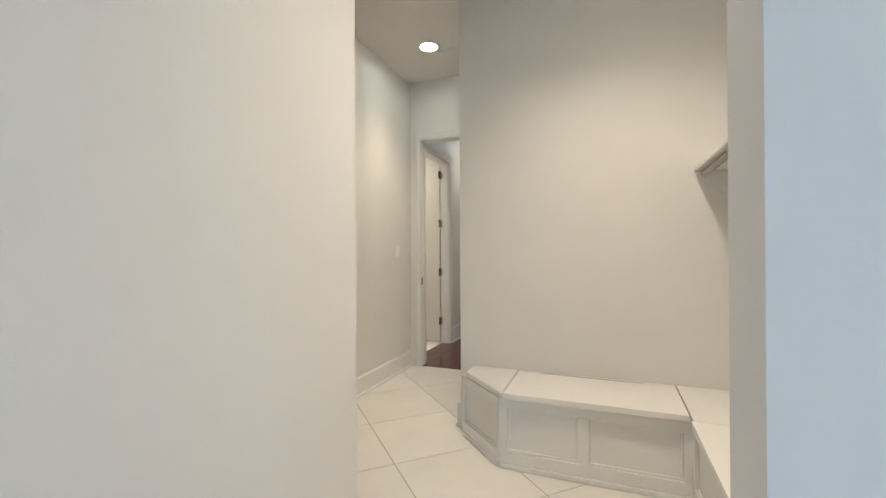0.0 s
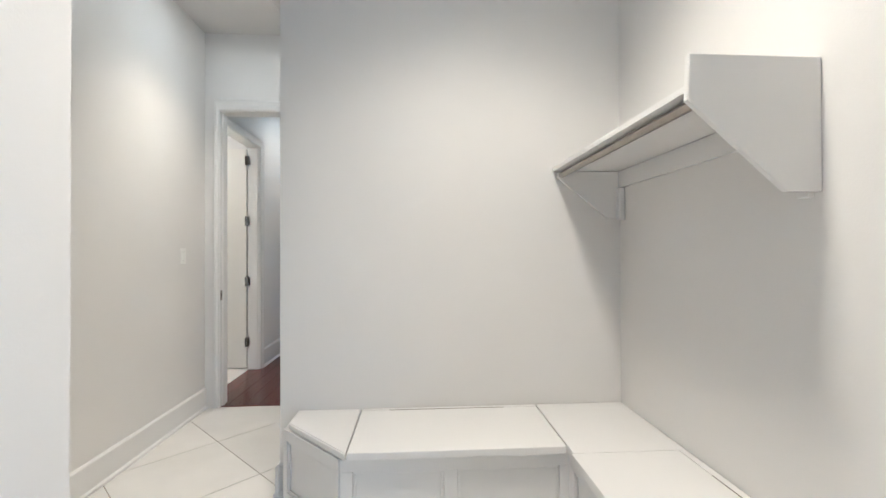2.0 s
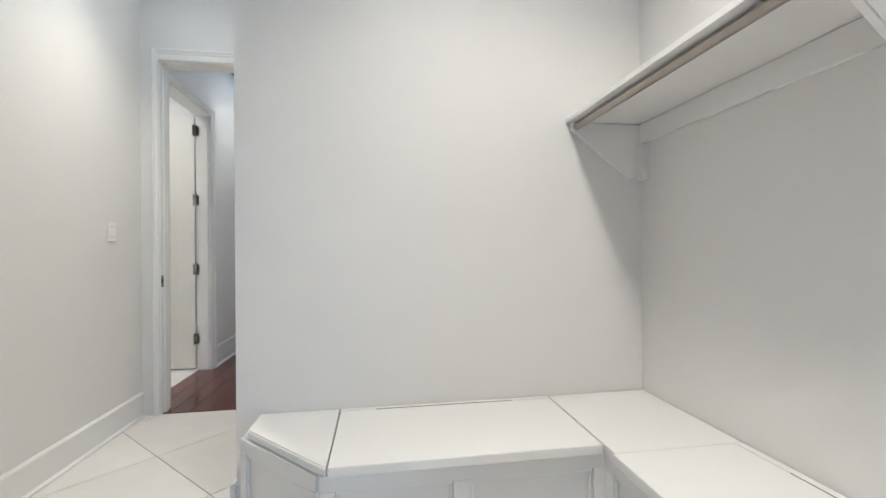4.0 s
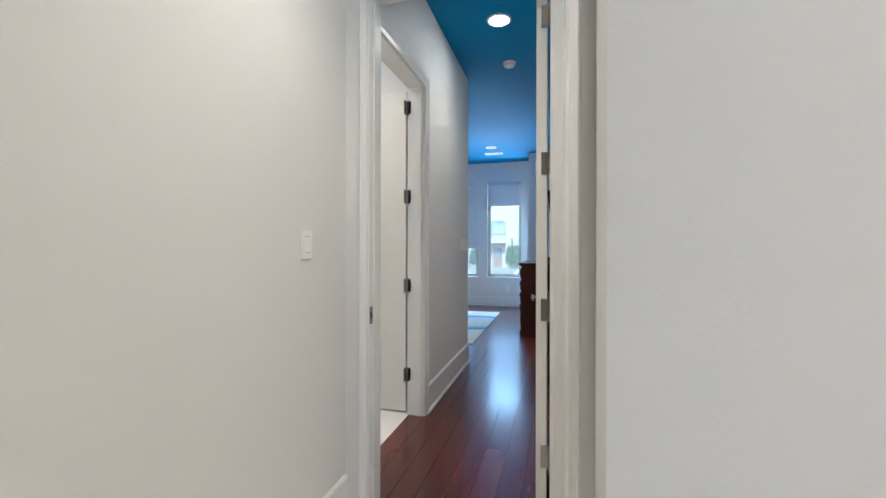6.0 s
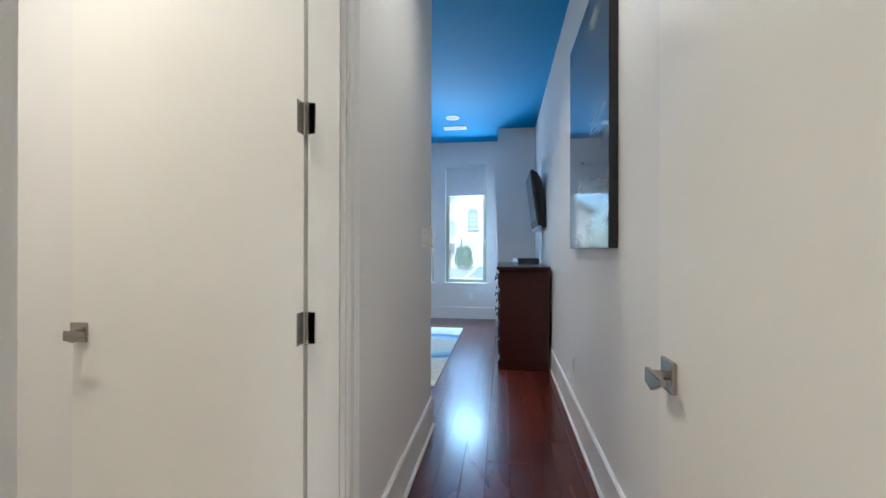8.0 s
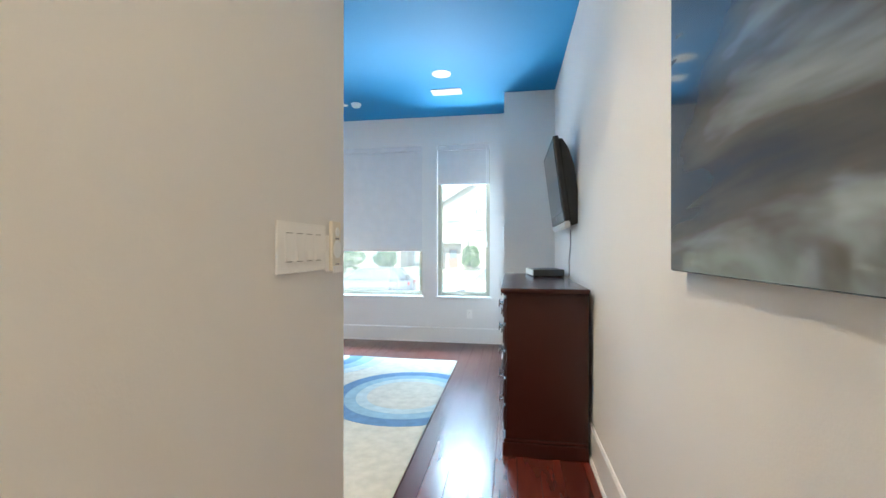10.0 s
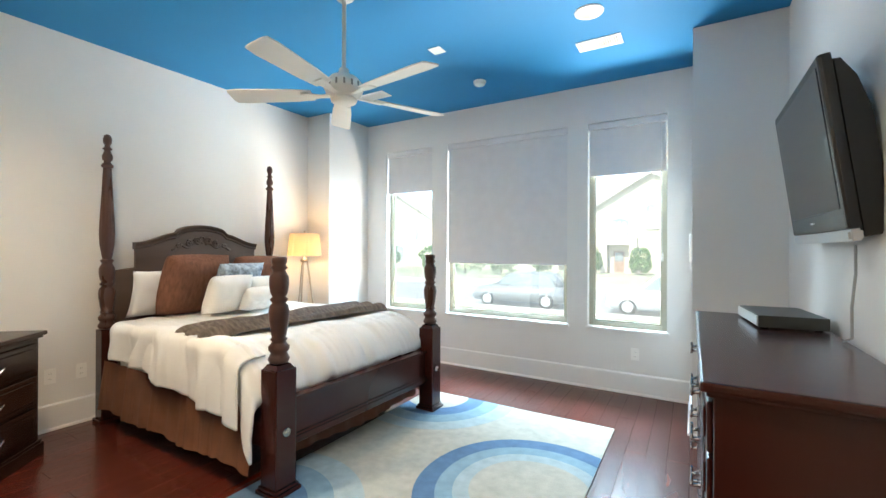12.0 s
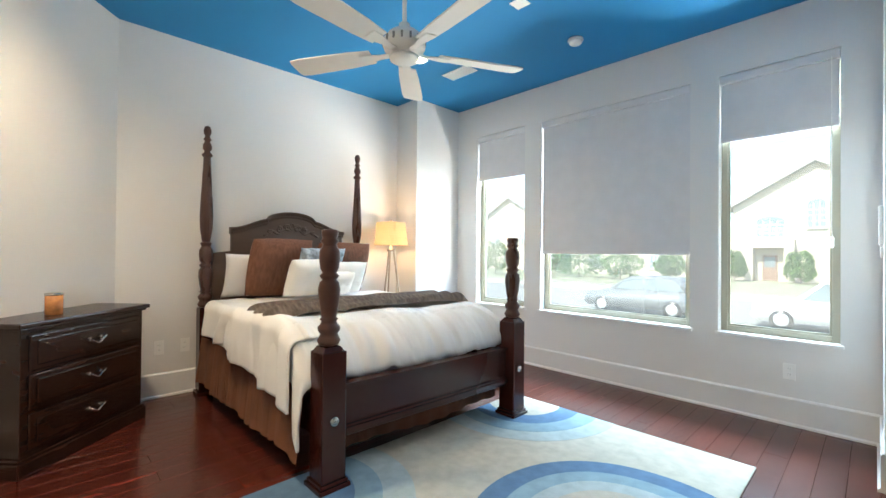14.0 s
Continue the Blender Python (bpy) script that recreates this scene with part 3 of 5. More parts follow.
def crest(y):
    """Height of the headboard's upper edge: a dome, a notch, and shoulders that sweep out to flat tips."""
    d = abs(y - 9.255)
    if d < 0.215:
        return 1.530 + 0.075 * math.sqrt(max(0, 1 - (d / 0.232) ** 2))
    if d < 0.235:
        return 1.558 - 0.030 * (d - 0.215) / 0.02
    k = (d - 0.235) / 0.325
    return 1.528 - 0.088 * (1 - math.cos(math.pi * min(1, k) ** 0.85)) / 2 - 0.006 * k


ys = [8.695 + 1.12 * i / 80 for i in range(81)]
part("headboard", prism([(8.695, 0.30)] + [(y, crest(y) - 0.02) for y in ys] + [(9.815, 0.30)], HX - 0.016, HX + 0.016, "x"), HEADB, bed)
part("headboard_wing", prism([(8.54, 0.30), (8.54, 1.205), (8.694, 1.225), (8.694, 0.30)], HX - 0.014, HX + 0.014, "x", 0.003), HEADB, bed)
part("headboard_wing", prism([(9.816, 0.30), (9.816, 1.225), (9.94, 1.205), (9.94, 0.30)], HX - 0.014, HX + 0.014, "x", 0.003), HEADB, bed)
bm = bmesh.new()
prof = [(-0.018, -0.055), (0.022, -0.055), (0.030, -0.042), (0.026, -0.030), (0.040, -0.018), (0.046, -0.004), (0.040, 0.004), (-0.018, 0.004)]
rows = []
for y in ys:
    rows.append([bm.verts.new((HX + d, 9.255 + (y - 9.255) * 1.02, crest(y) + z)) for d, z in prof])
for a, b in zip(rows, rows[1:]):
    for i in range(len(prof)):
        j = (i + 1) % len(prof)
        bm.faces.new((a[i], a[j], b[j], b[i]))
bm.faces.new(rows[0]), bm.faces.new(list(reversed(rows[-1])))
part("crest_moulding", bm, HEADB, bed)
bm = bmesh.new()
for s in (-1, 1):
    for turns, cy, cz, r0, sp0 in ((1.6, 0.05, 1.455, 0.034, 0.0), (1.4, 0.13, 1.435, 0.030, 1.2), (1.3, 0.22, 1.415, 0.022, 2.2)):
        pts = []
        for i in range(26):
            a = sp0 + turns * 2 * math.pi * i / 25
            r = r0 * (1 - 0.75 * i / 25)
            pts.append((HX + 0.024, 9.255 + s * (cy + r * math.cos(a)), cz + r * math.sin(a)))
        add_tube(bm, pts, 0.0095, 6)
    add_tube(bm, [(HX + 0.019, 9.255 + s * (0.03 + 0.25 * i / 14), 1.425 - 0.035 * (i / 14) + 0.018 * math.sin(i * 0.8)) for i in range(15)], 0.011, 6)
add_tube(bm, [(HX + 0.02, 9.255 + 0.02 * math.cos(a), 1.47 + 0.03 * math.sin(a)) for a in [2 * math.pi * i / 14 for i in range(15)]], 0.008, 6)
part("carved_scrolls", bm, HEADB, bed, "carved scroll and leaf ornament", True)
part("frame_bar", box(-3.66, -3.63, 8.62, 9.96, 0.085, 0.115, 0.003), BLACKP, bed, "black steel frame bar")
# rails
fr = part("footboard_rail", prism([(-3.475, 8.608), (-3.420, 9.977), (-3.465, 9.977), (-3.515, 8.608)], 0.235, 0.50), MAHOG, bed)
bmr = bmesh.new()
add_prism(bmr, [(-3.455, 8.609), (-3.400, 9.976), (-3.470, 9.976), (-3.520, 8.609)], 0.500, 0.520)
add_prism(bmr, [(-3.450, 8.609), (-3.395, 9.976), (-3.428, 9.976), (-3.482, 8.609)], 0.262, 0.285)
add_prism(bmr, [(-3.460, 8.609), (-3.405, 9.976), (-3.428, 9.976), (-3.482, 8.609)], 0.286, 0.300)
part("rail_moulding", bmr, MAHOG, fr)
part("side_rail", prism([(-5.46, 8.475), (-3.545, 8.52), (-3.545, 8.55), (-5.46, 8.505)], 0.24, 0.46), MAHOG, bed)
part("side_rail", prism([(-5.445, 9.985), (-3.485, 10.03), (-3.485, 10.06), (-5.445, 10.015)], 0.24, 0.46), MAHOG, bed)
for (x, y) in (FL, FR):
    part("bolt_cover", lathe([(0.024, 0), (0.026, 0.003), (0.020, 0.006), (0.014, 0.006), (0.012, 0.010), (0.004, 0.012)], 18), PEWTER, bed, "round pewter bolt cover", True).matrix_local = pose(x + 0.0685, y, 0.36, 0, 90, 0)

mattress = tagged(part("mattress", box(-5.49, -3.80, 8.56, 9.98, 0.30, 0.66, 0.05), SHEET), "white mattress on the bed frame", "mattress")


def rumple(bm, amount, scale, seed):
    for v in bm.verts:
        n = noise.noise_vector(v.co * scale + Vector((seed, seed * 2, 0)))
        v.co += Vector((n.x * 0.4, n.y * 0.4, n.z)) * amount


# comforter: quilted cloth over the mattress, falling over the foot end and both sides
def fall(x):
    """Height of the cover's top along the bed: level, then rolling down behind the foot rail."""
    k = max(0.0, (x + 3.98) / 0.46)
    return 0.475 + 0.340 * math.sqrt(max(0.0, 1 - min(1.0, k) ** 2.2))


def drape(x0, x1, hem, right, lift, lean=0.0):
    """hem(u) is the height of the hanging edge, u from head to foot; right also hangs the far side, or stops part way across."""
    bm = bmesh.new()
    nu, side, across = 150, 26, 90
    r = 0.075
    grid = []
    for i in range(nu + 1):
        row = []
        for j in range(side + across + (side if right is True else 0) + 1):
            u = i / nu
            x = x0 + (x1 - x0) * u
            if j < side:
                f, y, s = 1 - j / side, 8.500, -1
            elif j <= side + across:
                f, y, s = 0.0, 8.500 + (1.55 if right is True else right) * (j - side) / across, 0
            else:
                f, y, s = (j - side - across) / side, 10.050, 1
            x += lean * (y - 8.5 - f * 0.35) * (1 - u)
            foot = min(1.0, max(0.0, (x + 4.05) / 0.35))
            z = fall(x) + lift
            # gathers that run down the foot end
            gather = 0.030 * noise.noise((y * 10 + 0.6 * x, x * 1.1, 3.1)) + 0.022 * noise.noise((y * 24 + x, x * 2.0, 7.7))
            seam = min(abs((y - 8.62) % 0.37 - 0.185), abs((x + 5.2) % 0.40 - 0.20))
            puff = -0.008 * math.exp(-(seam / 0.016) ** 2)
            soft = 0.016 * noise.noise((x * 3.1, y * 3.1, lift * 40)) + 0.006 * noise.noise((x * 9, y * 9, 2.0))
            if s:
                length = max(0.06, z - hem(u))
                d = f * length
                a = min(d / r, math.pi / 2)
                wave = (0.026 * math.sin(19 * u + 1.5 * math.sin(8 * u) + lift * 60) + 0.016 * noise.noise((x * 11, 0.5, z))) * min(1, max(0.0, d - 0.05) / 0.22)
                y += s * (r * math.sin(a) + lift + wave + soft * 0.6 + puff)
                z -= r * (1 - math.cos(a)) + max(0.0, d - r * math.pi / 2)
                x += 0.012 * noise.noise((x * 7, z * 7, 5.0))
            else:
                z += soft + puff + gather * (0.15 + 0.55 * foot)
                x += foot * (gather + puff)
            row.append(bm.verts.new((min(x, -3.528) + 0.042 * (y - 8.5), y, z)))
        grid.append(row)
    for a, b in zip(grid, grid[1:]):
        for j in range(len(a) - 1):
            bm.faces.new((a[j], b[j], b[j + 1], a[j + 1]))
    bmesh.ops.recalc_face_normals(bm, faces=bm.faces)
    bmesh.ops.solidify(bm, geom=bm.faces, thickness=0.016)
    return bm


comforter = thing("comforter", pose(0, 0, 0), "rumpled white quilted comforter draped over the bed", "bedding")
part("cover", drape(-5.30, -3.525, lambda u: 0.50 - 0.06 * u - 0.27 * u ** 5 + 0.012 * math.sin(23 * u), True, 0.0), COMF, comforter, "", True)
part("turned_flap", drape(-4.72, -3.66, lambda u: 0.50 - 0.17 * u + 0.015 * math.sin(17 * u), 0.10, 0.020, 0.45), COMF, comforter, "", True)


def skirt(y, side, x0, x1):
    bm = bmesh.new()
    n = 120
    a, b = [], []
    for i in range(n + 1):
        u = i / n
        x = x0 + (x1 - x0) * u
        pleat = 0.008 * math.sin(u * 60) + (0.018 if (i % 24) < 3 else 0)
        a.append(bm.verts.new((x, y + side * pleat * 0.4, 0.50)))
        b.append(bm.verts.new((x, y + side * (0.035 + pleat), 0.13 + 0.012 * math.sin(u * 17))))
    for i in range(n):
        bm.faces.new((a[i], a[i + 1], b[i + 1], b[i]))
    bmesh.ops.solidify(bm, geom=bm.faces, thickness=0.004)
    return bm


sk = thing("bed_skirt", pose(0, 0, 0), "brown pleated bed skirt hanging below the comforter", "bedding")
part("skirt_side", skirt(8.455, -1, -5.44, -3.56), SKIRT, sk, "", True)
part("skirt_side", skirt(10.065, 1, -5.43, -3.50), SKIRT, sk, "", True)
bm = bmesh.new()
a, b = [], []
for i in range(81):
    u = i / 80
    y = 8.62 + 1.34 * u
    pl = 0.010 * math.sin(u * 55)
    a.append(bm.verts.new((-3.555 + 0.05 * u, y, 0.42)))
    b.append(bm.verts.new((-3.545 + 0.05 * u + pl, y, 0.13 + 0.015 * math.sin(9 * u))))
for i in range(80):
    bm.faces.new((a[i], a[i + 1], b[i + 1], b[i]))
bmesh.ops.solidify(bm, geom=bm.faces, thickness=0.004)
part("skirt_end", bm, SKIRT, sk, "", True)


def pillow(name, w, h, t, m, mat, label, flange=0.0, seed=0):
    """A stuffed cushion, w wide, h high, t thick, standing in its own xz plane."""
    bm = bmesh.new()
    n = 22
    for s in (-1, 1):
        g = []
        for i in range(n + 1):
            row = []
            for j in range(n + 1):
                u, v = 2 * i / n - 1, 2 * j / n - 1
                pin = 1 - 0.09 * (1 - abs(u) ** 2.5) * (abs(v) ** 4) - 0.0
                pin2 = 1 - 0.09 * (1 - abs(v) ** 2.5) * (abs(u) ** 4)
                uu, vv = u / (1 - flange) , v / (1 - flange)
                k = max(0.0, 1 - uu ** 4) * max(0.0, 1 - vv ** 4) if abs(uu) < 1 and abs(vv) < 1 else 0.0
                d = s * (t / 2) * (k ** 0.62) + 0.010 * noise.noise((u * 3 + seed, v * 3, s)) * (k ** 0.5)
                curb = 1 - (0.11 if t > 0.2 else 0.03) * u * u * v * v
                row.append(bm.verts.new((u * w / 2 * pin2 * curb, d, v * h / 2 * pin * curb)))
            g.append(row)
        for i in range(n):
            for j in range(n):
                bm.faces.new((g[i][j], g[i + 1][j], g[i + 1][j + 1], g[i][j + 1]))
    bmesh.ops.remove_doubles(bm, verts=bm.verts, dist=0.002)
    ob = part(name, bm, mat, None, "", True)
    ob.matrix_world = m
    return tagged(ob, label, "pillow", "pillows on the bed")


def on_bed(x, y, z, lean, turn=0):
    return Matrix.Translation((x, y, z)) @ Matrix.Rotation(radians(90 + turn), 4, "Z") @ Matrix.Rotation(radians(lean), 4, "X")


pillow("bed_pillow", 0.66, 0.42, 0.16, on_bed(-5.36, 8.90, 1.01, 18), SHEET, "white bed pillow leaning on the headboard", 0, 1)
pillow("bed_pillow", 0.66, 0.42, 0.16, on_bed(-5.36, 9.62, 1.01, 18), SHEET, "white bed pillow leaning on the headboard", 0, 2)
pillow("pillow_sham", 0.60, 0.58, 0.24, on_bed(-5.17, 8.99, 1.085, 20, 3), SHAM, "brown plush pillow with soft rounded corners", 0.0, 3)
pillow("pillow_sham", 0.60, 0.56, 0.24, on_bed(-5.17, 9.60, 1.075, 22, -4), SHAM, "brown plush pillow with soft rounded corners", 0.0, 4)
pillow("throw_pillow", 0.46, 0.32, 0.15, on_bed(-5.01, 9.30, 1.115, 24, 2), node_mat("patterned_cotton", (0.30, 0.36, 0.42), 0.85, 0, 0.6, 26, 0.2, 80), "blue and cream patterned throw pillow", 0, 5)
pillow("throw_pillow", 0.40, 0.36, 0.19, on_bed(-4.89, 9.12, 1.00, 26, 5), WPIL, "fluffy white throw pillow", 0, 6)
pillow("throw_pillow", 0.38, 0.33, 0.18, on_bed(-4.92, 9.50, 0.99, 30, -8), WPIL, "fluffy white throw pillow", 0, 7)
pillow("throw_pillow", 0.30, 0.23, 0.14, on_bed(-4.77, 9.33, 0.95, 34, -3), WPIL, "fluffy white throw pillow", 0, 8)

# folded throw across the foot of the bed
bm = bmesh.new()
g = []
for i in range(61):
    v = i / 60
    row = []
    for j in range(25):
        u = j / 24
        y = 8.44 + 1.60 * v
        x = -4.43 + 0.40 * u + 0.16 * v + 0.02 * math.sin(7 * v)
        edge = min(u, 1 - u, v * 3, (1 - v) * 3)
        z = 0.832 + 0.05 * min(1, edge / 0.14) ** 0.5 + 0.012 * math.sin(18 * u + 5 * v) - 0.02 * max(0, 0.10 - v) * 10
        row.append(bm.verts.new((x, y, z)))
    g.append(row)
for i in range(60):
    for j in range(24):
        bm.faces.new((g[i][j], g[i + 1][j], g[i + 1][j + 1], g[i][j + 1]))
rumple(bm, 0.014, 7, 9)
bmesh.ops.solidify(bm, geom=bm.faces, thickness=0.02)
tagged(part("throw_blanket", bm, FUR, None, "", True), "folded grey-brown plush throw lying across the bed", "blanket")


# ---- case furniture ----
def bail(parent, m, w=0.085):
    """A curled bail handle with two posts."""
    h = part("handle", add_tube(tube([(-w / 2 + w * i / 12, -0.026 - 0.004 * math.sin(math.pi * i / 12), 0.010 * math.cos(2 * math.pi * i / 12) - 0.012) for i in range(13)], 0.0055, 8), [(-w / 2 - 0.004, -0.002, 0.004), (-w / 2, -0.026, -0.002)], 0.007, 8), PEWTER, parent, "curled pewter bail handle", True)
    add = bmesh.new()
    add.from_mesh(h.data)
    add_tube(add, [(w / 2 + 0.004, -0.002, 0.004), (w / 2, -0.026, -0.002)], 0.007, 8)
    for s in (-1, 1):
        add_tube(add, [(s * (w / 2 + 0.002), -0.001, 0.004), (s * (w / 2 + 0.002), -0.006, 0.004)], 0.013, 12)
        add_tube(add, [(s * w / 2, -0.026, -0.002), (s * (w / 2 + 0.016), -0.028, 0.010), (s * (w / 2 + 0.012), -0.028, 0.020)], 0.005, 8)
    add.to_mesh(h.data)
    add.free()
    h.matrix_local = m


def chest(name, label, m, w, d, h, rows, cols, wood, group=""):
    """A chest of drawers: front along x at y = 0, back at y = d."""
    c = thing(name, m, label, "chest of drawers", group)
    part("carcass", box(0, w, 0.0, d, 0.10, h - 0.045, 0.004), wood, c)
    plinth = bmesh.new()
    add_box(plinth, -0.022, w + 0.022, -0.022, d, 0.0, 0.085, 0.006)
    add_box(plinth, -0.014, w + 0.014, -0.014, d, 0.0855, 0.105, 0.008)
    part("plinth", plinth, wood, c)
    top = bmesh.new()
    add_box(top, -0.018, w + 0.018, -0.018, d, h - 0.0445, h - 0.030, 0.005)
    add_box(top, -0.034, w + 0.034, -0.034, d + 0.004, h - 0.0295, h, 0.009)
    part("top", top, wood, c)
    lo, hi = 0.125, h - 0.065
    dh = (hi - lo) / rows
    for r in range(rows):
        for k in range(cols):
            cw = (w - 0.06) / cols
            a, b = 0.03 + k * cw + 0.008, 0.03 + (k + 1) * cw - 0.008
            z0, z1 = lo + r * dh + 0.008, lo + (r + 1) * dh - 0.008
            bm = box(a, b, -0.016, 0.0, z0, z1, 0.007)
            add_box(bm, a + 0.035, b - 0.035, -0.024, -0.0165, z0 + 0.03, z1 - 0.03, 0.006)
            dr = part("drawer_front", bm, wood, c)
            spots = [(a + b) / 2] if b - a < 0.8 else [a + 0.25 * (b - a), a + 0.75 * (b - a)]
            for sx in spots:
                bail(dr, pose(sx, -0.024, (z0 + z1) / 2 + 0.004))
    return c


chest("nightstand_chest", "dark wooden three-drawer chest with pewter handles against the diagonal wall", Matrix.Translation((-4.655, 7.385, 0)) @ Matrix.Rotation(math.atan2(0.635, -0.59), 4, "Z"), 0.84, 0.42, 0.83, 3, 1, EBONY)
chest("dresser", "tall dark mahogany dresser with pewter handles against the wall", Matrix.Translation((-1.405, 9.90, 0)) @ Matrix.Rotation(-math.pi / 2, 4, "Z"), 1.53, 0.485, 1.022, 5, 2, MAHOG)

# ---- television ----
tv = thing("television", Matrix.Translation((-1.0, 9.42, 1.765)) @ Matrix.Rotation(radians(-90), 4, "Z") @ Matrix.Rotation(radians(7.5), 4, "X"), "black flat-screen television on a tilted wall mount", "television")
part("bezel", box(-0.43, 0.465, -0.03, 0.012, -0.30, 0.338, 0.012), BLACKP, tv)
part("screen", box(-0.395, 0.430, -0.0325, -0.0305, -0.225, 0.300, 0.0), SCREEN, tv, "dark glossy screen")
part("rear_housing", prism([(0.0125, -0.335), (0.100, -0.325), (0.100, 0.10), (0.075, 0.24), (0.040, 0.315), (0.0125, 0.320)], -0.40, 0.440, "x", 0.008), BLACKP, tv)
part("speaker_bar", prism([(-0.43, -0.345), (0.465, -0.345), (0.465, -0.302), (-0.43, -0.302)], -0.028, 0.012, "y", 0.008), SILVER, tv, "silver speaker bar")
part("standby_mark", box(-0.005, 0.045, -0.0345, -0.0301, -0.262, -0.254), SILVER, tv)
mount = thing("wall_mount", pose(-0.89, 9.42, 1.70), "black steel television wall mount", "bracket")
part("wall_plate", box(-0.012, -0.001, -0.13, 0.13, -0.12, 0.16, 0.002), BLACKP, mount)
part("arm", box(-0.030, -0.0125, -0.02, 0.02, -0.03, 0.05, 0.003), BLACKP, mount)
cd = thing("cable", pose(-0.90, 9.15, 1.05), "thin grey cable hanging from the television", "cable")
part("wire", tube([(-0.02, 0, 0.36), (-0.018, 0.005, 0.25), (-0.03, 0.0, 0.12), (-0.028, 0.004, 0.0), (-0.05, 0.02, -0.018)], 0.005, 8), CABLE, cd)
part("wire", tube([(-0.06, -0.02, 0.40), (-0.065, -0.07, 0.50), (-0.05, -0.115, 0.56), (-0.02, -0.125, 0.64), (-0.012, -0.09, 0.70), (-0.012, -0.02, 0.74)], 0.006, 8), CABLE, cd)
stb = thing("cable_box", pose(-1.08, 9.62, 1.022, 0, 0, 6), "dark grey cable receiver lying on the dresser", "receiver")
part("housing", box(-0.13, 0.13, -0.20, 0.20, 0.006, 0.062, 0.004), node_mat("dark_grey_metal", (0.05, 0.055, 0.055), 0.35, 0.3, 0.1, 12), stb)
part("front_strip", box(-0.137, -0.1305, -0.195, 0.195, 0.012, 0.058, 0.002), SILVER, stb)
for fx in (-0.1, 0.1):
    for fy in (-0.16, 0.16):
        part("foot", box(fx - 0.012, fx + 0.012, fy - 0.012, fy + 0.012, 0.0, 0.0058), BLACKP, stb)

# ---- picture in the hall ----
pic = thing("picture", pose(-0.89, 6.53, 1.855), "large dark abstract canvas under glossy varnish, black edge", "picture")
part("stretcher_frame", box(-0.038, -0.001, -0.52, 0.52, -0.655, 0.655, 0.003), BLACKP, pic)
pm = bpy.data.materials.new("abstract_painting")
pm.use_nodes = True
pn, pl = pm.node_tree.nodes, pm.node_tree.links
pco, pmap, pnoi, pramp = pn.new("ShaderNodeTexCoord"), pn.new("ShaderNodeMapping"), pn.new("ShaderNodeTexNoise"), pn.new("ShaderNodeValToRGB")
pmap.inputs["Rotation"].default_value = (radians(28), 0, 0)
pmap.inputs["Scale"].default_value = (1, 0.7, 3.0)
pnoi.inputs["Scale"].default_value, pnoi.inputs["Detail"].default_value, pnoi.inputs["Distortion"].default_value = 1.5, 4, 0.5
pl.new(pco.outputs["Object"], pmap.inputs[0]), pl.new(pmap.outputs[0], pnoi.inputs["Vector"]), pl.new(pnoi.outputs["Fac"], pramp.inputs[0])
els = pramp.color_ramp.elements
els[0].position, els[0].color = 0.30, (0.020, 0.040, 0.080, 1)
els[1].position, els[1].color = 0.72, (0.30, 0.34, 0.35, 1)
e = els.new(0.45)
e.color = (0.055, 0.058, 0.060, 1)
e = els.new(0.58)
e.color = (0.11, 0.105, 0.09, 1)
pl.new(pramp.outputs[0], pn["Principled BSDF"].inputs["Base Color"])
pn["Principled BSDF"].inputs["Roughness"].default_value = 0.07
part("painted_face", box(-0.0410, -0.0385, -0.517, 0.517, -0.652, 0.652), pm, pic)

# ---- bedside lamp ----
fl = thing("floor_lamp", pose(-5.36, 10.36, 0), "tripod floor lamp with a lit beige drum shade", "lamp")
for a in (40, 160, 280):
    c, s = math.cos(radians(a)), math.sin(radians(a))
    part("leg", tube([(0.03 * c, 0.03 * s, 1.25), (0.20 * c, 0.20 * s, 0.0)], 0.010, 10), TRIPOD, fl)
part("hub", lathe([(0.045, 1.235), (0.045, 1.262), (0.02, 1.27), (0.012, 1.36), (0.012, 1.38)], 18), TRIPOD, fl, "", True)
bm = bmesh.new()
r0 = [bm.verts.new((0.192 * math.cos(2 * math.pi * i / 40), 0.192 * math.sin(2 * math.pi * i / 40), 1.305)) for i in range(40)]
r1 = [bm.verts.new((0.165 * math.cos(2 * math.pi * i / 40), 0.165 * math.sin(2 * math.pi * i / 40), 1.565)) for i in range(40)]
for i in range(40):
    bm.faces.new((r0[i], r0[(i + 1) % 40], r1[(i + 1) % 40], r1[i]))
bmesh.ops.solidify(bm, geom=bm.faces, thickness=0.002)
part("shade", bm, SHADE, fl, "beige linen drum shade", True)
part("finial", lathe([(0.006, 1.38), (0.006, 1.575), (0.012, 1.58), (0.008, 1.60)], 12), TRIPOD, fl)

# ---- ceiling fan ----
fan = thing("ceiling_fan", pose(-3.365, 8.935, 0), "white five-blade ceiling fan on a long downrod", "fan")
part("canopy", lathe([(0.03, 2.96), (0.062, 2.985), (0.07, 3.03), (0.07, 3.05)], 28), FANW, fan, "", True)
part("downrod", tube([(0, 0, 2.50), (0, 0, 2.97)], 0.013, 14), FANW, fan)
part("coupling", lathe([(0.016, 2.54), (0.03, 2.53), (0.034, 2.505), (0.05, 2.49)], 24), FANW, fan, "", True)
mot = part("motor_housing", lathe([(0.05, 2.492), (0.085, 2.475), (0.115, 2.440), (0.122, 2.40), (0.112, 2.375), (0.085, 2.365), (0.082, 2.345), (0.05, 2.345)], 36), FANW, fan, "", True)
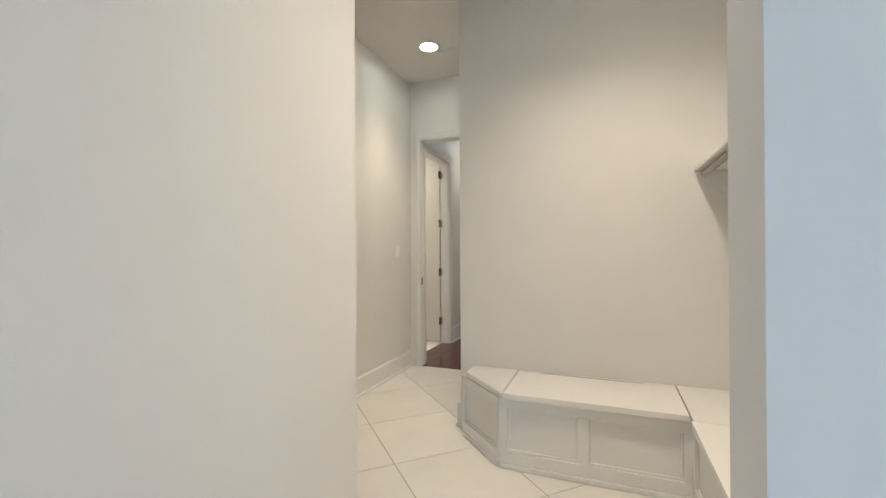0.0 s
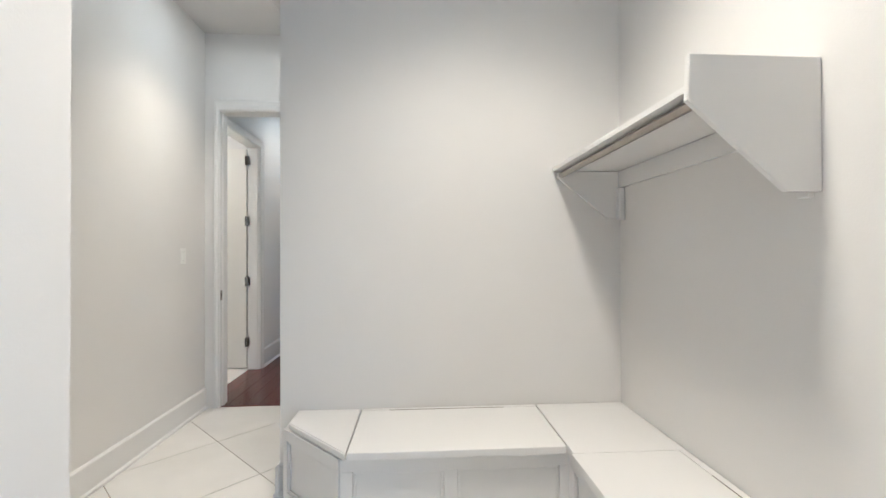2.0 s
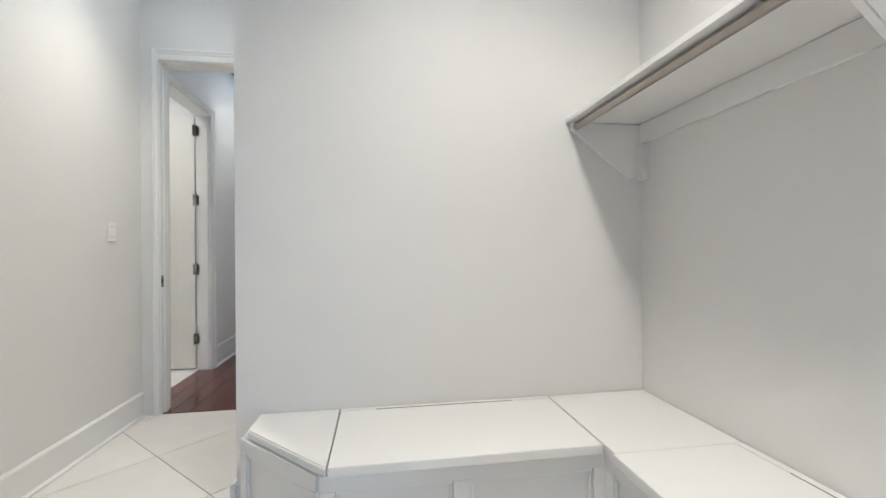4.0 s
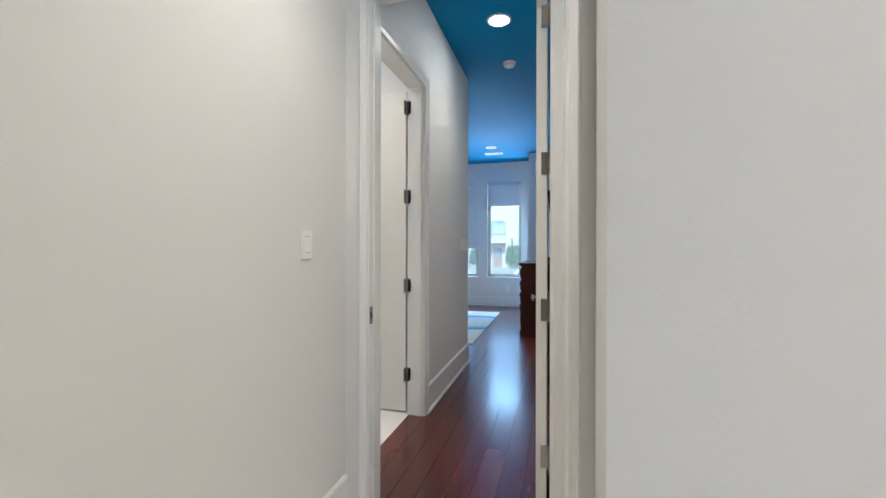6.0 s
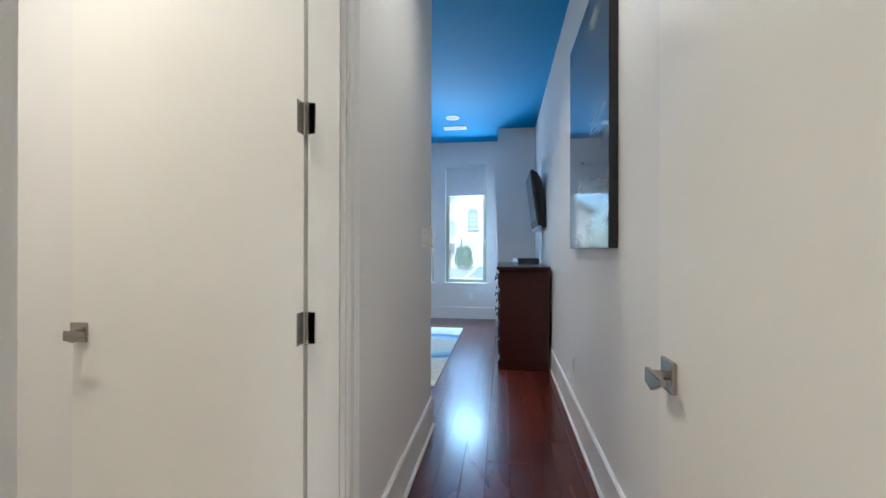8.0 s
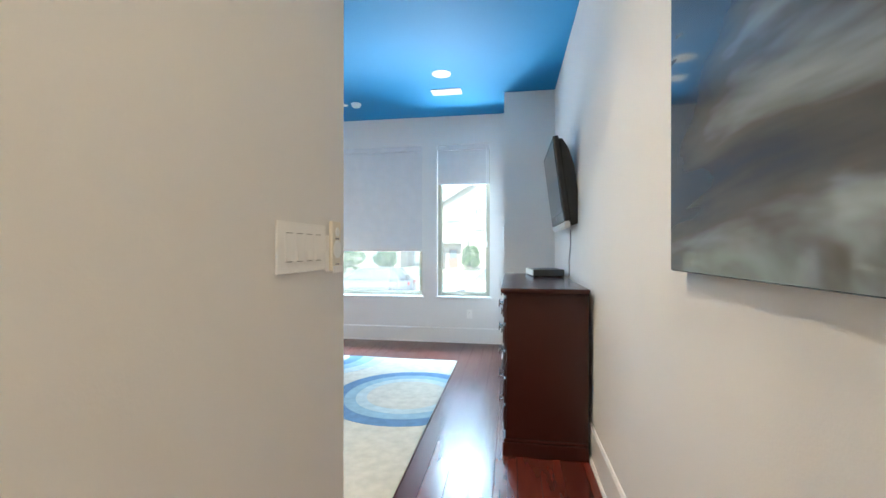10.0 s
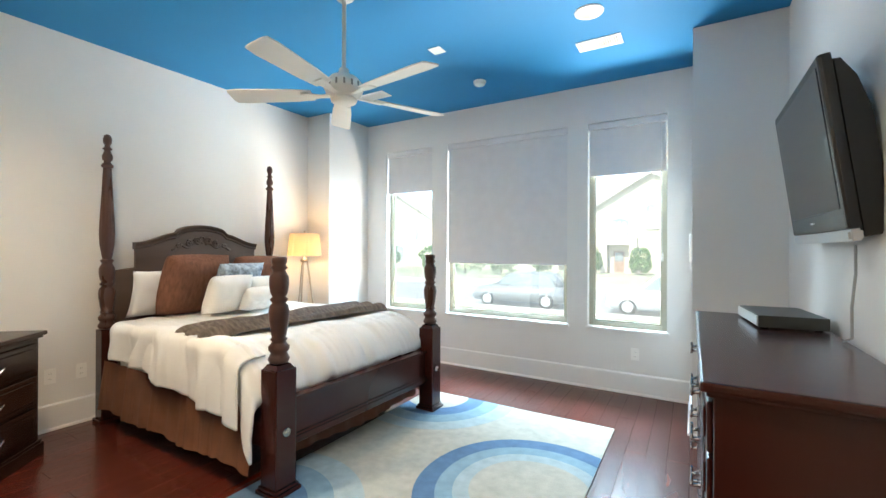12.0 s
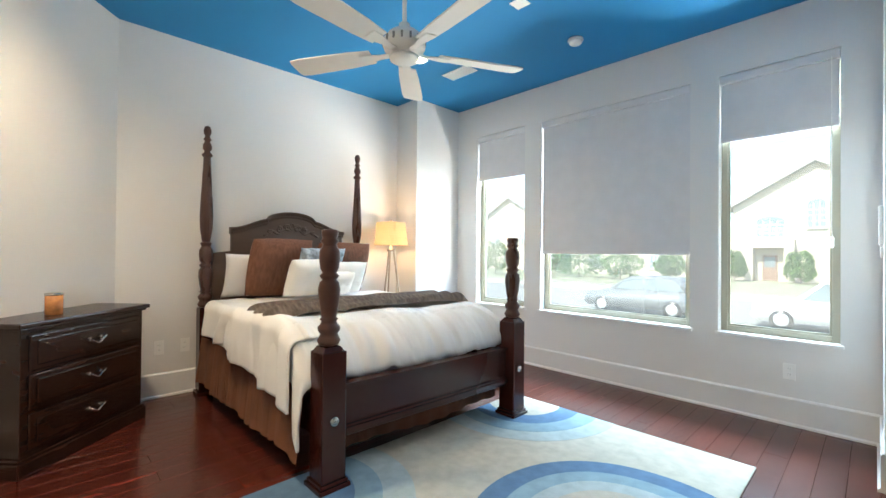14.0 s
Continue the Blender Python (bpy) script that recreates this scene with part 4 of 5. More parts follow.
for i in range(16):
    a = 2 * math.pi * i / 16
    part("vent_slot", box(-0.006, 0.006, -0.003, 0.003, -0.018, 0.018, 0.001), GREYM, mot).matrix_local = Matrix.Rotation(a, 4, "Z") @ Matrix.Translation((0.121, 0, 2.415)) @ Matrix.Rotation(math.pi / 2, 4, "Z")
part("light_cap", lathe([(0.084, 2.340), (0.080, 2.322), (0.055, 2.308), (0.01, 2.303)], 32), FANW, fan, "", True)
for k in range(5):
    a = radians(64 + 72 * k)
    m = Matrix.Rotation(a, 4, "Z")
    bl = part("blade", prism([(0.20, -0.055), (0.34, -0.066), (0.66, -0.076), (0.725, -0.070), (0.735, -0.045), (0.735, 0.045), (0.725, 0.070), (0.66, 0.076), (0.34, 0.066), (0.20, 0.055)], -0.004, 0.004, "z", 0.0015), FANW, fan)
    bl.matrix_local = m @ Matrix.Translation((0, 0, 2.368)) @ Matrix.Rotation(radians(12), 4, "X")
    br = part("blade_iron", prism([(0.07, -0.022), (0.15, -0.016), (0.21, -0.035), (0.27, -0.035), (0.27, 0.035), (0.21, 0.035), (0.15, 0.016), (0.07, 0.022)], -0.0115, -0.0045, "z", 0.002), FANW, fan)
    br.matrix_local = m @ Matrix.Translation((0, 0, 2.368)) @ Matrix.Rotation(radians(8), 4, "X")


# ---- ceiling fittings ----
def can_light(x, y, lit):
    c = thing("recessed_light", pose(x, y, 3.05), "round white recessed ceiling light from a partly added set, " + ("lit" if lit else "switched off"), "ceiling light", "recessed ceiling lights")
    part("trim_ring", lathe([(0.098, -0.001), (0.096, -0.006), (0.078, -0.010), (0.076, -0.004), (0.07, -0.001)], 36), PLASTIC, c, "", True)
    part("lens", lathe([(0.001, -0.0065), (0.060, -0.0062), (0.074, -0.0058), (0.074, -0.005)], 32), BULB if lit else CANIN, c, "glowing lamp lens" if lit else "dull reflector")
    return c


# the last two fittings are unseen, added to go with the bedroom fill
for x, y, lit in ((-1.36, 3.55, True), (-1.375, 5.82, True), (-4.49, 10.0, True), (-2.08, 10.0, False), (0.1, 1.85, True), (-2.75, 4.85, True), (-2.08, 7.45, True), (-4.10, 7.65, True)):
    can_light(x, y, lit)


def smoke_alarm(x, y):
    s = thing("smoke_alarm", pose(x, y, 3.05), "round white smoke alarm on the blue ceiling", "smoke alarm", "smoke alarms")
    part("base", lathe([(0.062, -0.001), (0.064, -0.012), (0.058, -0.016), (0.03, -0.016)], 30), PLASTIC, s, "", True)
    part("cover", lathe([(0.054, -0.0165), (0.052, -0.034), (0.040, -0.044), (0.004, -0.046)], 30), PLASTIC, s, "", True)


smoke_alarm(-1.38, 6.61), smoke_alarm(-3.265, 10.71)
spk = thing("ceiling_sensor", pose(-3.292, 9.945, 3.05), "small square white cover plate on the ceiling", "cover plate")
part("plate", box(-0.055, 0.055, -0.055, 0.055, -0.008, -0.001, 0.003), PLASTIC, spk)


def vent(x, y, w, d, mat=None):
    v = thing("ceiling_vent", pose(x, y, 3.05), "white slatted rectangular ceiling air vent", "vent", "ceiling vents")
    part("backing", box(-w / 2 + 0.02, w / 2 - 0.02, -d / 2 + 0.02, d / 2 - 0.02, -0.003, -0.001), GREYM, v)
    for q in ((-w / 2, w / 2, -d / 2, -d / 2 + 0.022), (-w / 2, w / 2, d / 2 - 0.022, d / 2), (-w / 2, -w / 2 + 0.022, -d / 2 + 0.0222, d / 2 - 0.0222), (w / 2 - 0.022, w / 2, -d / 2 + 0.0222, d / 2 - 0.0222)):
        part("frame", box(*q, -0.010, -0.001, 0.003), PLASTIC, v)
    n = int((w - 0.05) / 0.016)
    for i in range(n):
        s = part("slat", box(-0.0015, 0.0015, -d / 2 + 0.023, d / 2 - 0.023, -0.006, 0.006), PLASTIC, v)
        s.matrix_local = pose(-w / 2 + 0.028 + i * (w - 0.056) / (n - 1), 0, -0.0085, 0, 35, 0)


vent(-2.10, 10.49, 0.34, 0.17), vent(-4.42, 10.49, 0.34, 0.17)
hatch = thing("attic_vent", pose(-1.33, 3.76, 3.05), "white square return-air panel on the ceiling", "vent")
part("panel", box(-0.16, 0.16, -0.10, 0.14, -0.012, -0.001, 0.004), CEIL, hatch)
part("panel_rim", box(-0.18, 0.18, -0.12, 0.16, -0.006, -0.0005, 0.002), CEIL, hatch)


# ---- switches and sockets ----
def plate(name, label, m, gangs, mat=PLASTIC, rocker=True):
    """A wall plate facing -y of its own frame, standing on the wall at y = 0."""
    p = thing(name, m, label, "switch" if rocker else "socket")
    w = 0.046 * gangs + (0.026 if gangs < 3 else 0.046)
    part("plate", box(-w / 2, w / 2, -0.0061, -0.0005, -0.0575, 0.0575, 0.0025), mat, p)
    for g in range(gangs):
        c = 0.046 * (g - (gangs - 1) / 2)
        if rocker:
            part("rocker_frame", box(c - 0.0175, c + 0.0175, -0.0072, -0.0062, -0.034, 0.034, 0.0004), mat, p)
            part("rocker", prism([(-0.0074, -0.029), (-0.0105, -0.029), (-0.0080, 0.0), (-0.0074, 0.029)], c - 0.0145, c + 0.0145, "x"), mat, p)
            for z in (-0.0315, 0.0315):
                part("slot", box(c - 0.014, c + 0.014, -0.0076, -0.0073, z - 0.0008, z + 0.0008), GREYM, p)
        else:
            for z in (-0.02, 0.02):
                o = part("outlet_face", box(c - 0.0165, c + 0.0165, -0.0075, -0.0062, z - 0.014, z + 0.014, 0.001), mat, p)
                for sx in (-0.006, 0.006):
                    part("slot", box(c + sx - 0.001, c + sx + 0.001, -0.0080, -0.0076, z - 0.004, z + 0.006), GREYM, o)
        for z in (-0.044, 0.044):
            part("screw", tube([(c, -0.0062, z), (c, -0.0068, z)], 0.0026, 10), mat, p)
    return p


plate("light_switch", "single white rocker switch on the passage wall", pose(-1.88, 3.918, 1.235, 0, 0, 90), 1)
plate("light_switch", "four-gang white rocker switch plate", pose(-1.86, 6.688, 1.264, 0, 0, 90), 4)
rem = thing("fan_remote", pose(-1.86, 6.838, 1.266, 0, 0, 90), "ivory fan remote control in its wall holder", "remote control")
part("holder", box(-0.029, 0.036, -0.012, -0.0005, -0.066, 0.03, 0.003), PLASTIC, rem)
part("remote_body", box(-0.029, 0.027, -0.022, -0.0105, -0.064, 0.068, 0.005), IVORY, rem)
part("round_button", lathe([(0.012, 0), (0.012, 0.002), (0.010, 0.003)], 20), PLASTIC, rem).matrix_local = pose(0, -0.0222, 0.040, 90, 0, 0)
part("dial", lathe([(0.024, 0), (0.024, 0.002), (0.021, 0.003)], 28), PLASTIC, rem).matrix_local = pose(0, -0.0222, -0.006, 90, 0, 0)
for z in (0.022, -0.046):
    part("logo_bar", box(-0.012, 0.012, -0.0228, -0.0222, z - 0.002, z + 0.002), GREYM, rem)
part("cradle_lip", box(-0.029, 0.034, -0.0245, -0.0225, -0.068, -0.050, 0.001), PLASTIC, rem)
plate("wall_socket", "white double wall socket above the baseboard", pose(-5.65, 8.18, 0.41, 0, 0, 90), 1, PLASTIC, False)
plate("wall_socket", "white double wall socket above the baseboard", pose(-5.65, 8.37, 0.41, 0, 0, 90), 1, PLASTIC, False)
plate("wall_socket", "white double wall socket under the windows", pose(-1.925, 11.37, 0.385, 0, 0, 0), 1, PLASTIC, False)
plate("wall_socket", "white double wall socket on the hall wall", pose(-0.89, 7.15, 0.40, 0, 0, -90), 1, PLASTIC, False)
sh = thing("shade_remote", pose(-1.455, 10.95, 1.42), "small white wall-mounted control box on the column", "control box")
part("case", box(-0.022, -0.0005, -0.03, 0.03, -0.13, 0.10, 0.006), PLASTIC, sh)
part("clip", box(-0.016, -0.0005, -0.02, 0.02, -0.20, -0.14, 0.004), PLASTIC, sh)

# ---- candle ----
cj = thing("candle_jar", pose(-4.97, 7.52, 0.83), "amber mercury-glass candle jar on the chest", "candle")
part("jar", lathe([(0.040, 0.0), (0.043, 0.004), (0.043, 0.115), (0.039, 0.115), (0.039, 0.03), (0.002, 0.028)], 28), AMBER, cj, "", True)
part("metal_lid", lathe([(0.044, 0.1155), (0.045, 0.120), (0.044, 0.130), (0.01, 0.132)], 28), PEWTER, cj, "", True)

# ---- rug ----
RUGC = [node_mat("rug_cream", (0.46, 0.45, 0.39), 0.95, 0, 0.10, 14, 0.9, 160, 0.1), node_mat("rug_pale_blue", (0.38, 0.46, 0.48), 0.95, 0, 0.1, 14, 0.9, 160, 0.1),
        node_mat("rug_sky_blue", (0.24, 0.36, 0.44), 0.95, 0, 0.1, 14, 0.9, 160, 0.1), node_mat("rug_deep_blue", (0.115, 0.205, 0.33), 0.95, 0, 0.12, 14, 0.9, 160, 0.1)]
rug = thing("area_rug", pose(0, 0, 0), "cream tufted area rug with large blue concentric ovals", "rug")
RX0, RX1, RY0, RY1 = -3.66, -1.965, 7.72, 10.42


def clip_poly(poly):
    """Keep the outline within the rug's edges."""
    for axis, lim, keep in ((0, RX0, 1), (0, RX1, -1), (1, RY0, 1), (1, RY1, -1)):
        out = []
        for i, p in enumerate(poly):
            q = poly[(i + 1) % len(poly)]
            pin, qin = (p[axis] - lim) * keep >= 0, (q[axis] - lim) * keep >= 0
            if pin:
                out.append(p)
            if pin != qin:
                k = (lim - p[axis]) / (q[axis] - p[axis])
                out.append((p[0] + k * (q[0] - p[0]), p[1] + k * (q[1] - p[1])))
        poly = out
        if len(poly) < 3:
            return []
    return poly


part("field", prism([(RX0, RY0), (RX1, RY0), (RX1, RY1), (RX0, RY1)], 0.0005, 0.011, "z", 0.003), RUGC[0], rug)
OVALS = [(-2.25, 9.27, 0.66, 0.65, 20), (-3.48, 10.30, 0.70, 0.70, 25), (-3.50, 8.35, 0.62, 0.62, 20)]
RINGS = [((1.0, 3), (0.81, 2), (0.66, 1), (0.52, 0)), ((1.0, 1), (0.80, 2), (0.60, 3), (0.39, 0)), ((1.0, 1), (0.735, 2), (0.51, 3))]
for ci, (cx, cy, ra, rb, turn) in enumerate(OVALS):
    order = RINGS[ci]
    for li, (k, col) in enumerate(order):
        ct, st = math.cos(radians(turn)), math.sin(radians(turn))
        pts = []
        for i in range(64):
            a = 2 * math.pi * i / 64
            x, y = ra * k * math.cos(a) * (1 + 0.03 * math.sin(2 * a + ci)), rb * k * math.sin(a)
            pts.append((cx + ct * x - st * y, cy + st * x + ct * y))
        pts = clip_poly(pts)
        if pts:
            part("oval", prism(pts, 0.0112 + 0.0012 * li, 0.0122 + 0.0012 * li), RUGC[col], rug)

# ---- outside ----
GRASS = node_mat("lawn", (0.26, 0.26, 0.17), 0.95, 0, 0.3, 0.8, 0.5, 20)
ROADM = node_mat("asphalt", (0.24, 0.235, 0.22), 0.9, 0, 0.2, 1.5, 0.4, 40)
PAVE = node_mat("concrete", (0.42, 0.40, 0.37), 0.85, 0, 0.12, 1.2, 0.3, 30)
BRICKM = node_mat("pale_stucco", (0.56, 0.49, 0.40), 0.9, 0, 0.1, 0.9, 0.3, 25)
ROOFM = node_mat("roof_shingle", (0.45, 0.42, 0.39), 0.9, 0, 0.25, 4, 0.4, 30)
LEAF = node_mat("shrub_leaf", (0.085, 0.15, 0.035), 0.7, 0, 0.5, 3, 0, 1, 0.3, 0.1)
DARKG = node_mat("dark_house_glass", (0.20, 0.24, 0.26), 0.08, 0, 0.1, 2)
GZ = -1.35
tagged(link_mesh("ground", box(-400, 400, 11.9, 800, GZ - 1, GZ), GRASS), "flat lawn reaching to the horizon", "ground", kind="structure")
tagged(link_mesh("road", box(-120, 120, 25.2, 36.0, GZ - 0.1, GZ + 0.006), ROADM), "grey asphalt street", "road", kind="structure")
tagged(link_mesh("pavement", box(-120, 120, 20.5, 22.3, GZ - 0.1, GZ + 0.05), PAVE), "pale concrete pavement", "pavement", kind="structure")
tagged(link_mesh("pavement_far", box(-120, 120, 38.5, 40.2, GZ - 0.1, GZ + 0.05), PAVE), "pale concrete pavement", "pavement", kind="structure")
tagged(link_mesh("kerb", box(-120, 120, 24.9, 25.2, GZ - 0.1, GZ + 0.13, 0.02), PAVE), "concrete kerb", "kerb", kind="structure")
tagged(link_mesh("kerb_far", box(-120, 120, 36.0, 36.3, GZ - 0.1, GZ + 0.13, 0.02), PAVE), "concrete kerb", "kerb", kind="structure")


def car(label, m, paint, h=1.65, length=4.6):
    c = thing("car", m, label, "car", "parked cars")
    L = length / 2
    body = [(-L, 0.42), (-L + 0.05, 0.80), (-L + 0.35, 0.92), (-L + 1.25, 1.02), (L - 0.55, 1.06), (L - 0.06, 0.98), (L, 0.45), (L - 0.15, 0.28), (-L + 0.2, 0.26)]
    part("body", prism(body, -0.90, 0.90, "y", 0.06), paint, c, "", True)
    cab = [(-L + 1.15, 1.02), (-L + 1.95, h - 0.06), (-L + 2.6, h), (L - 0.7, h - 0.06), (L - 0.2, 1.04)]
    part("cabin", prism(cab, -0.74, 0.74, "y", 0.06), paint, c, "", True)
    for s in (-1, 1):
        y0, y1 = sorted((s * 0.741, s * 0.747))
        part("side_window", prism([(-L + 1.38, 1.06), (-L + 1.98, h - 0.13), (-L + 2.55, h - 0.09), (-L + 2.55, 1.06)], y0, y1, "y"), DARKG, c)
        part("side_window", prism([(-L + 2.62, 1.06), (-L + 2.62, h - 0.09), (L - 0.78, h - 0.15), (L - 0.45, 1.08)], y0, y1, "y"), DARKG, c)
        for wx in (-L + 0.85, L - 0.85):
            wh = part("wheel", lathe([(0.16, -0.11), (0.33, -0.10), (0.35, -0.05), (0.35, 0.05), (0.33, 0.10), (0.16, 0.11)], 26), BLACKP, c, "black tyre", True)
            wh.matrix_local = pose(wx, s * 0.82, 0.35, 90, 0, 0)
            part("rim", lathe([(0.02, -0.118), (0.20, -0.116), (0.22, -0.108), (0.22, 0.108), (0.20, 0.116), (0.02, 0.118)], 20), SILVER, wh, "", True)
        part("tail_light", box(L - 0.06, L + 0.004, s * 0.72 - 0.12, s * 0.72 + 0.12, 0.82, 0.98, 0.01), node_mat("tail_red", (0.4, 0.02, 0.02), 0.2), c)
        part("headlight", box(-L - 0.004, -L + 0.10, s * 0.66 - 0.13, s * 0.66 + 0.13, 0.66, 0.78, 0.01), SILVER, c)
    part("windscreen", prism([(-L + 1.16, 1.06), (-L + 1.92, h - 0.11), (-L + 1.90, h - 0.08), (-L + 1.13, 1.06)], -0.66, 0.66, "y"), DARKG, c)
    part("bumper", box(-L - 0.03, -L + 0.1, -0.8, 0.8, 0.34, 0.56, 0.03), paint, c)
    return c


car("dark grey parked estate car at the kerb", pose(-8.6, 26.6, GZ + 0.006), node_mat("grey_car_paint", (0.20, 0.21, 0.22), 0.25, 0.2, 0.03, 2))
car("white parked sport utility car at the kerb", pose(-2.2, 26.8, GZ + 0.006), node_mat("white_car_paint", (0.75, 0.75, 0.74), 0.2, 0, 0.02, 2), 1.78, 4.8)


def shrub(name, label, x, y, w, h, seed):
    rnd = random.Random(seed)
    s = thing(name, pose(x, y, GZ), label, "bush", "bushes of the street")
    part("stem", lathe([(0.07, 0), (0.05, h * 0.5), (0.02, h * 0.7)], 8), node_mat("bark", (0.10, 0.07, 0.05), 0.9), s)
    bm = bmesh.new()
    for i in range(1700):
        u, v = rnd.uniform(0, 2 * math.pi), rnd.uniform(-0.9, 1)
        r = (0.72 + 0.28 * rnd.random()) * (1 + 0.18 * math.sin(3 * u + seed) + 0.12 * math.sin(5 * v + seed))
        c = Vector((w / 2 * r * math.cos(u) * math.sqrt(1 - v * v * 0.95), w / 2 * r * math.sin(u) * math.sqrt(1 - v * v * 0.95), h * 0.52 + h * 0.46 * r * v))
        q = Euler((rnd.uniform(0, 6), rnd.uniform(0, 6), rnd.uniform(0, 6))).to_matrix()
        k = 0.09 + 0.08 * rnd.random()
        vs = [bm.verts.new(c + q @ Vector(p) * k) for p in ((-1, 0, 0), (0, -0.5, 0.1), (1, 0, 0), (0, 0.5, 0.1))]
        bm.faces.new(vs)
    me = bpy.data.meshes.new("leaves")
    bm.to_mesh(me)
    bm.free()
    me.materials.append(LEAF)
    lv = new("leaves", me)
    lv.parent = s


for i, (x, y, w, h) in enumerate(((-11.1, 57, 1.9, 2.9), (-6.15, 57, 2.3, 2.9), (-24, 50, 5, 3.2), (-28.5, 51, 5, 3.4), (-19.5, 50, 4, 3.0), (-15.5, 52, 2.6, 3.0), (-34, 48, 4, 4), (-41, 46, 5, 5.5))):
    shrub("bush", "rounded green garden bush in front of a house", x, y, w, h, i + 3)


def house(label, x, y, w, h, seed):
    hs = thing("house", pose(x, y, GZ), label, "house", "houses across the street")
    part("wall", box(-w / 2, w / 2, 0, 9, 0, h), BRICKM, hs)
    part("gable", prism([(-w / 2, h + 0.002), (w / 2, h + 0.002), (0, h + w * 0.30)], 0, 9, "y"), BRICKM, hs)
    for s in (-1, 1):
        o = w / 2 + 0.6
        part("roof", prism([(s * o, h - 0.36), (0, h + w * 0.30 + 0.02), (0, h + w * 0.30 + 0.28), (s * (o + 0.1), h - 0.12)], -0.6, 9.6, "y"), ROOFM, hs)

    def win(wx, z0, ww, wh, arched):
        g = part("window", prism([(wx - ww / 2, z0), (wx + ww / 2, z0)] + ([(wx + ww / 2 * math.cos(a), z0 + wh + 0.45 * math.sin(a)) for a in [math.pi * i / 10 for i in range(11)]] if arched else [(wx + ww / 2, z0 + wh), (wx - ww / 2, z0 + wh)]), -0.06, -0.01, "y"), DARKG, hs)
        for k in range(1, 4 if ww > 1.4 else 3):
            mx = wx - ww / 2 + ww * k / (4 if ww > 1.4 else 3)
            part("mullion", box(mx - 0.035, mx + 0.035, -0.10, -0.062, z0, z0 + wh), TRIM, g)
        for k in range(1, 4):
            part("mullion", box(wx - ww / 2, wx + ww / 2, -0.098, -0.062, z0 + wh * k / 4 - 0.03, z0 + wh * k / 4 + 0.03), TRIM, g)
        part("sill", box(wx - ww / 2 - 0.1, wx + ww / 2 + 0.1, -0.2, -0.002, z0 - 0.2, z0 - 0.002, 0.02), PAVE, g)
    return hs, win


hs, win = house("pale two-storey stucco house with arched window", -5.4, 60, 13, 7.6, 1)
win(-3.4, 4.4, 2.2, 1.6, True)
win(0.1, 5.3, 1.3, 2.2, True)
win(2.6, 5.0, 1.4, 2.2, False)
win(4.8, 5.0, 1.2, 2.2, False)
win(3.2, 1.2, 2.0, 2.0, False)
part("porch_surround", box(-5.4, -4.6, -1.2, -0.004, 0, 3.29, 0.05), BRICKM, hs)
part("porch_surround", box(-2.2, -1.4, -1.2, -0.004, 0, 3.29, 0.05), BRICKM, hs)
part("porch_lintel", box(-5.4, -1.4, -1.2, -0.002, 3.3, 4.12, 0.05), BRICKM, hs)
dd = part("front_door", box(-4.0, -2.8, -0.08, -0.004, 0.1, 2.6, 0.02), node_mat("brown_front_door", (0.28, 0.17, 0.12), 0.5, 0, 0.2, 3), hs)
part("door_panel", box(-3.85, -2.95, -0.10, -0.082, 1.4, 2.4, 0.02), DARKG, dd)
h2, win2 = house("pale two-storey house partly hidden by bushes", -24, 62, 15, 7.2, 2)
win2(-4, 4.2, 1.8, 2.0, False), win2(0, 4.2, 1.8, 2.0, True), win2(4, 4.2, 1.8, 2.0, False), win2(-4, 0.9, 1.8, 2.0, False), win2(4, 0.9, 1.8, 2.0, False)
h3, win3 = house("pale two-storey house further along the street", -44, 64, 15, 7.2, 3)
win3(-3, 4.2, 1.8, 2.0, False), win3(3, 4.2, 1.8, 2.0, False), win3(0, 0.9, 2.2, 2.0, True)
h4, win4 = house("pale two-storey house beside the arched one", 12, 62, 15, 7.2, 4)
win4(-4, 4.2, 1.8, 2.0, False), win4(2, 4.2, 1.8, 2.0, False), win4(-2, 0.9, 2.2, 2.0, False)

# ---- floor boards ----
BW = 0.127


def board_mesh(w, l):
    bm = box(0.0004, w - 0.0004, 0.0004, l - 0.0004, -0.0118, 0.0, 0.0)
    top = [f for f in bm.faces if all(abs(v.co.z) < 1e-6 for v in f.verts)]
    bmesh.ops.bevel(bm, geom=list(top[0].edges), offset=0.0018, segments=1, affect="EDGES")
    bmesh.ops.recalc_face_normals(bm, faces=bm.faces)
    me = bpy.data.meshes.new("plank")
    bm.to_mesh(me)
    bm.free()
    me.materials.append(PLANK)
    return me


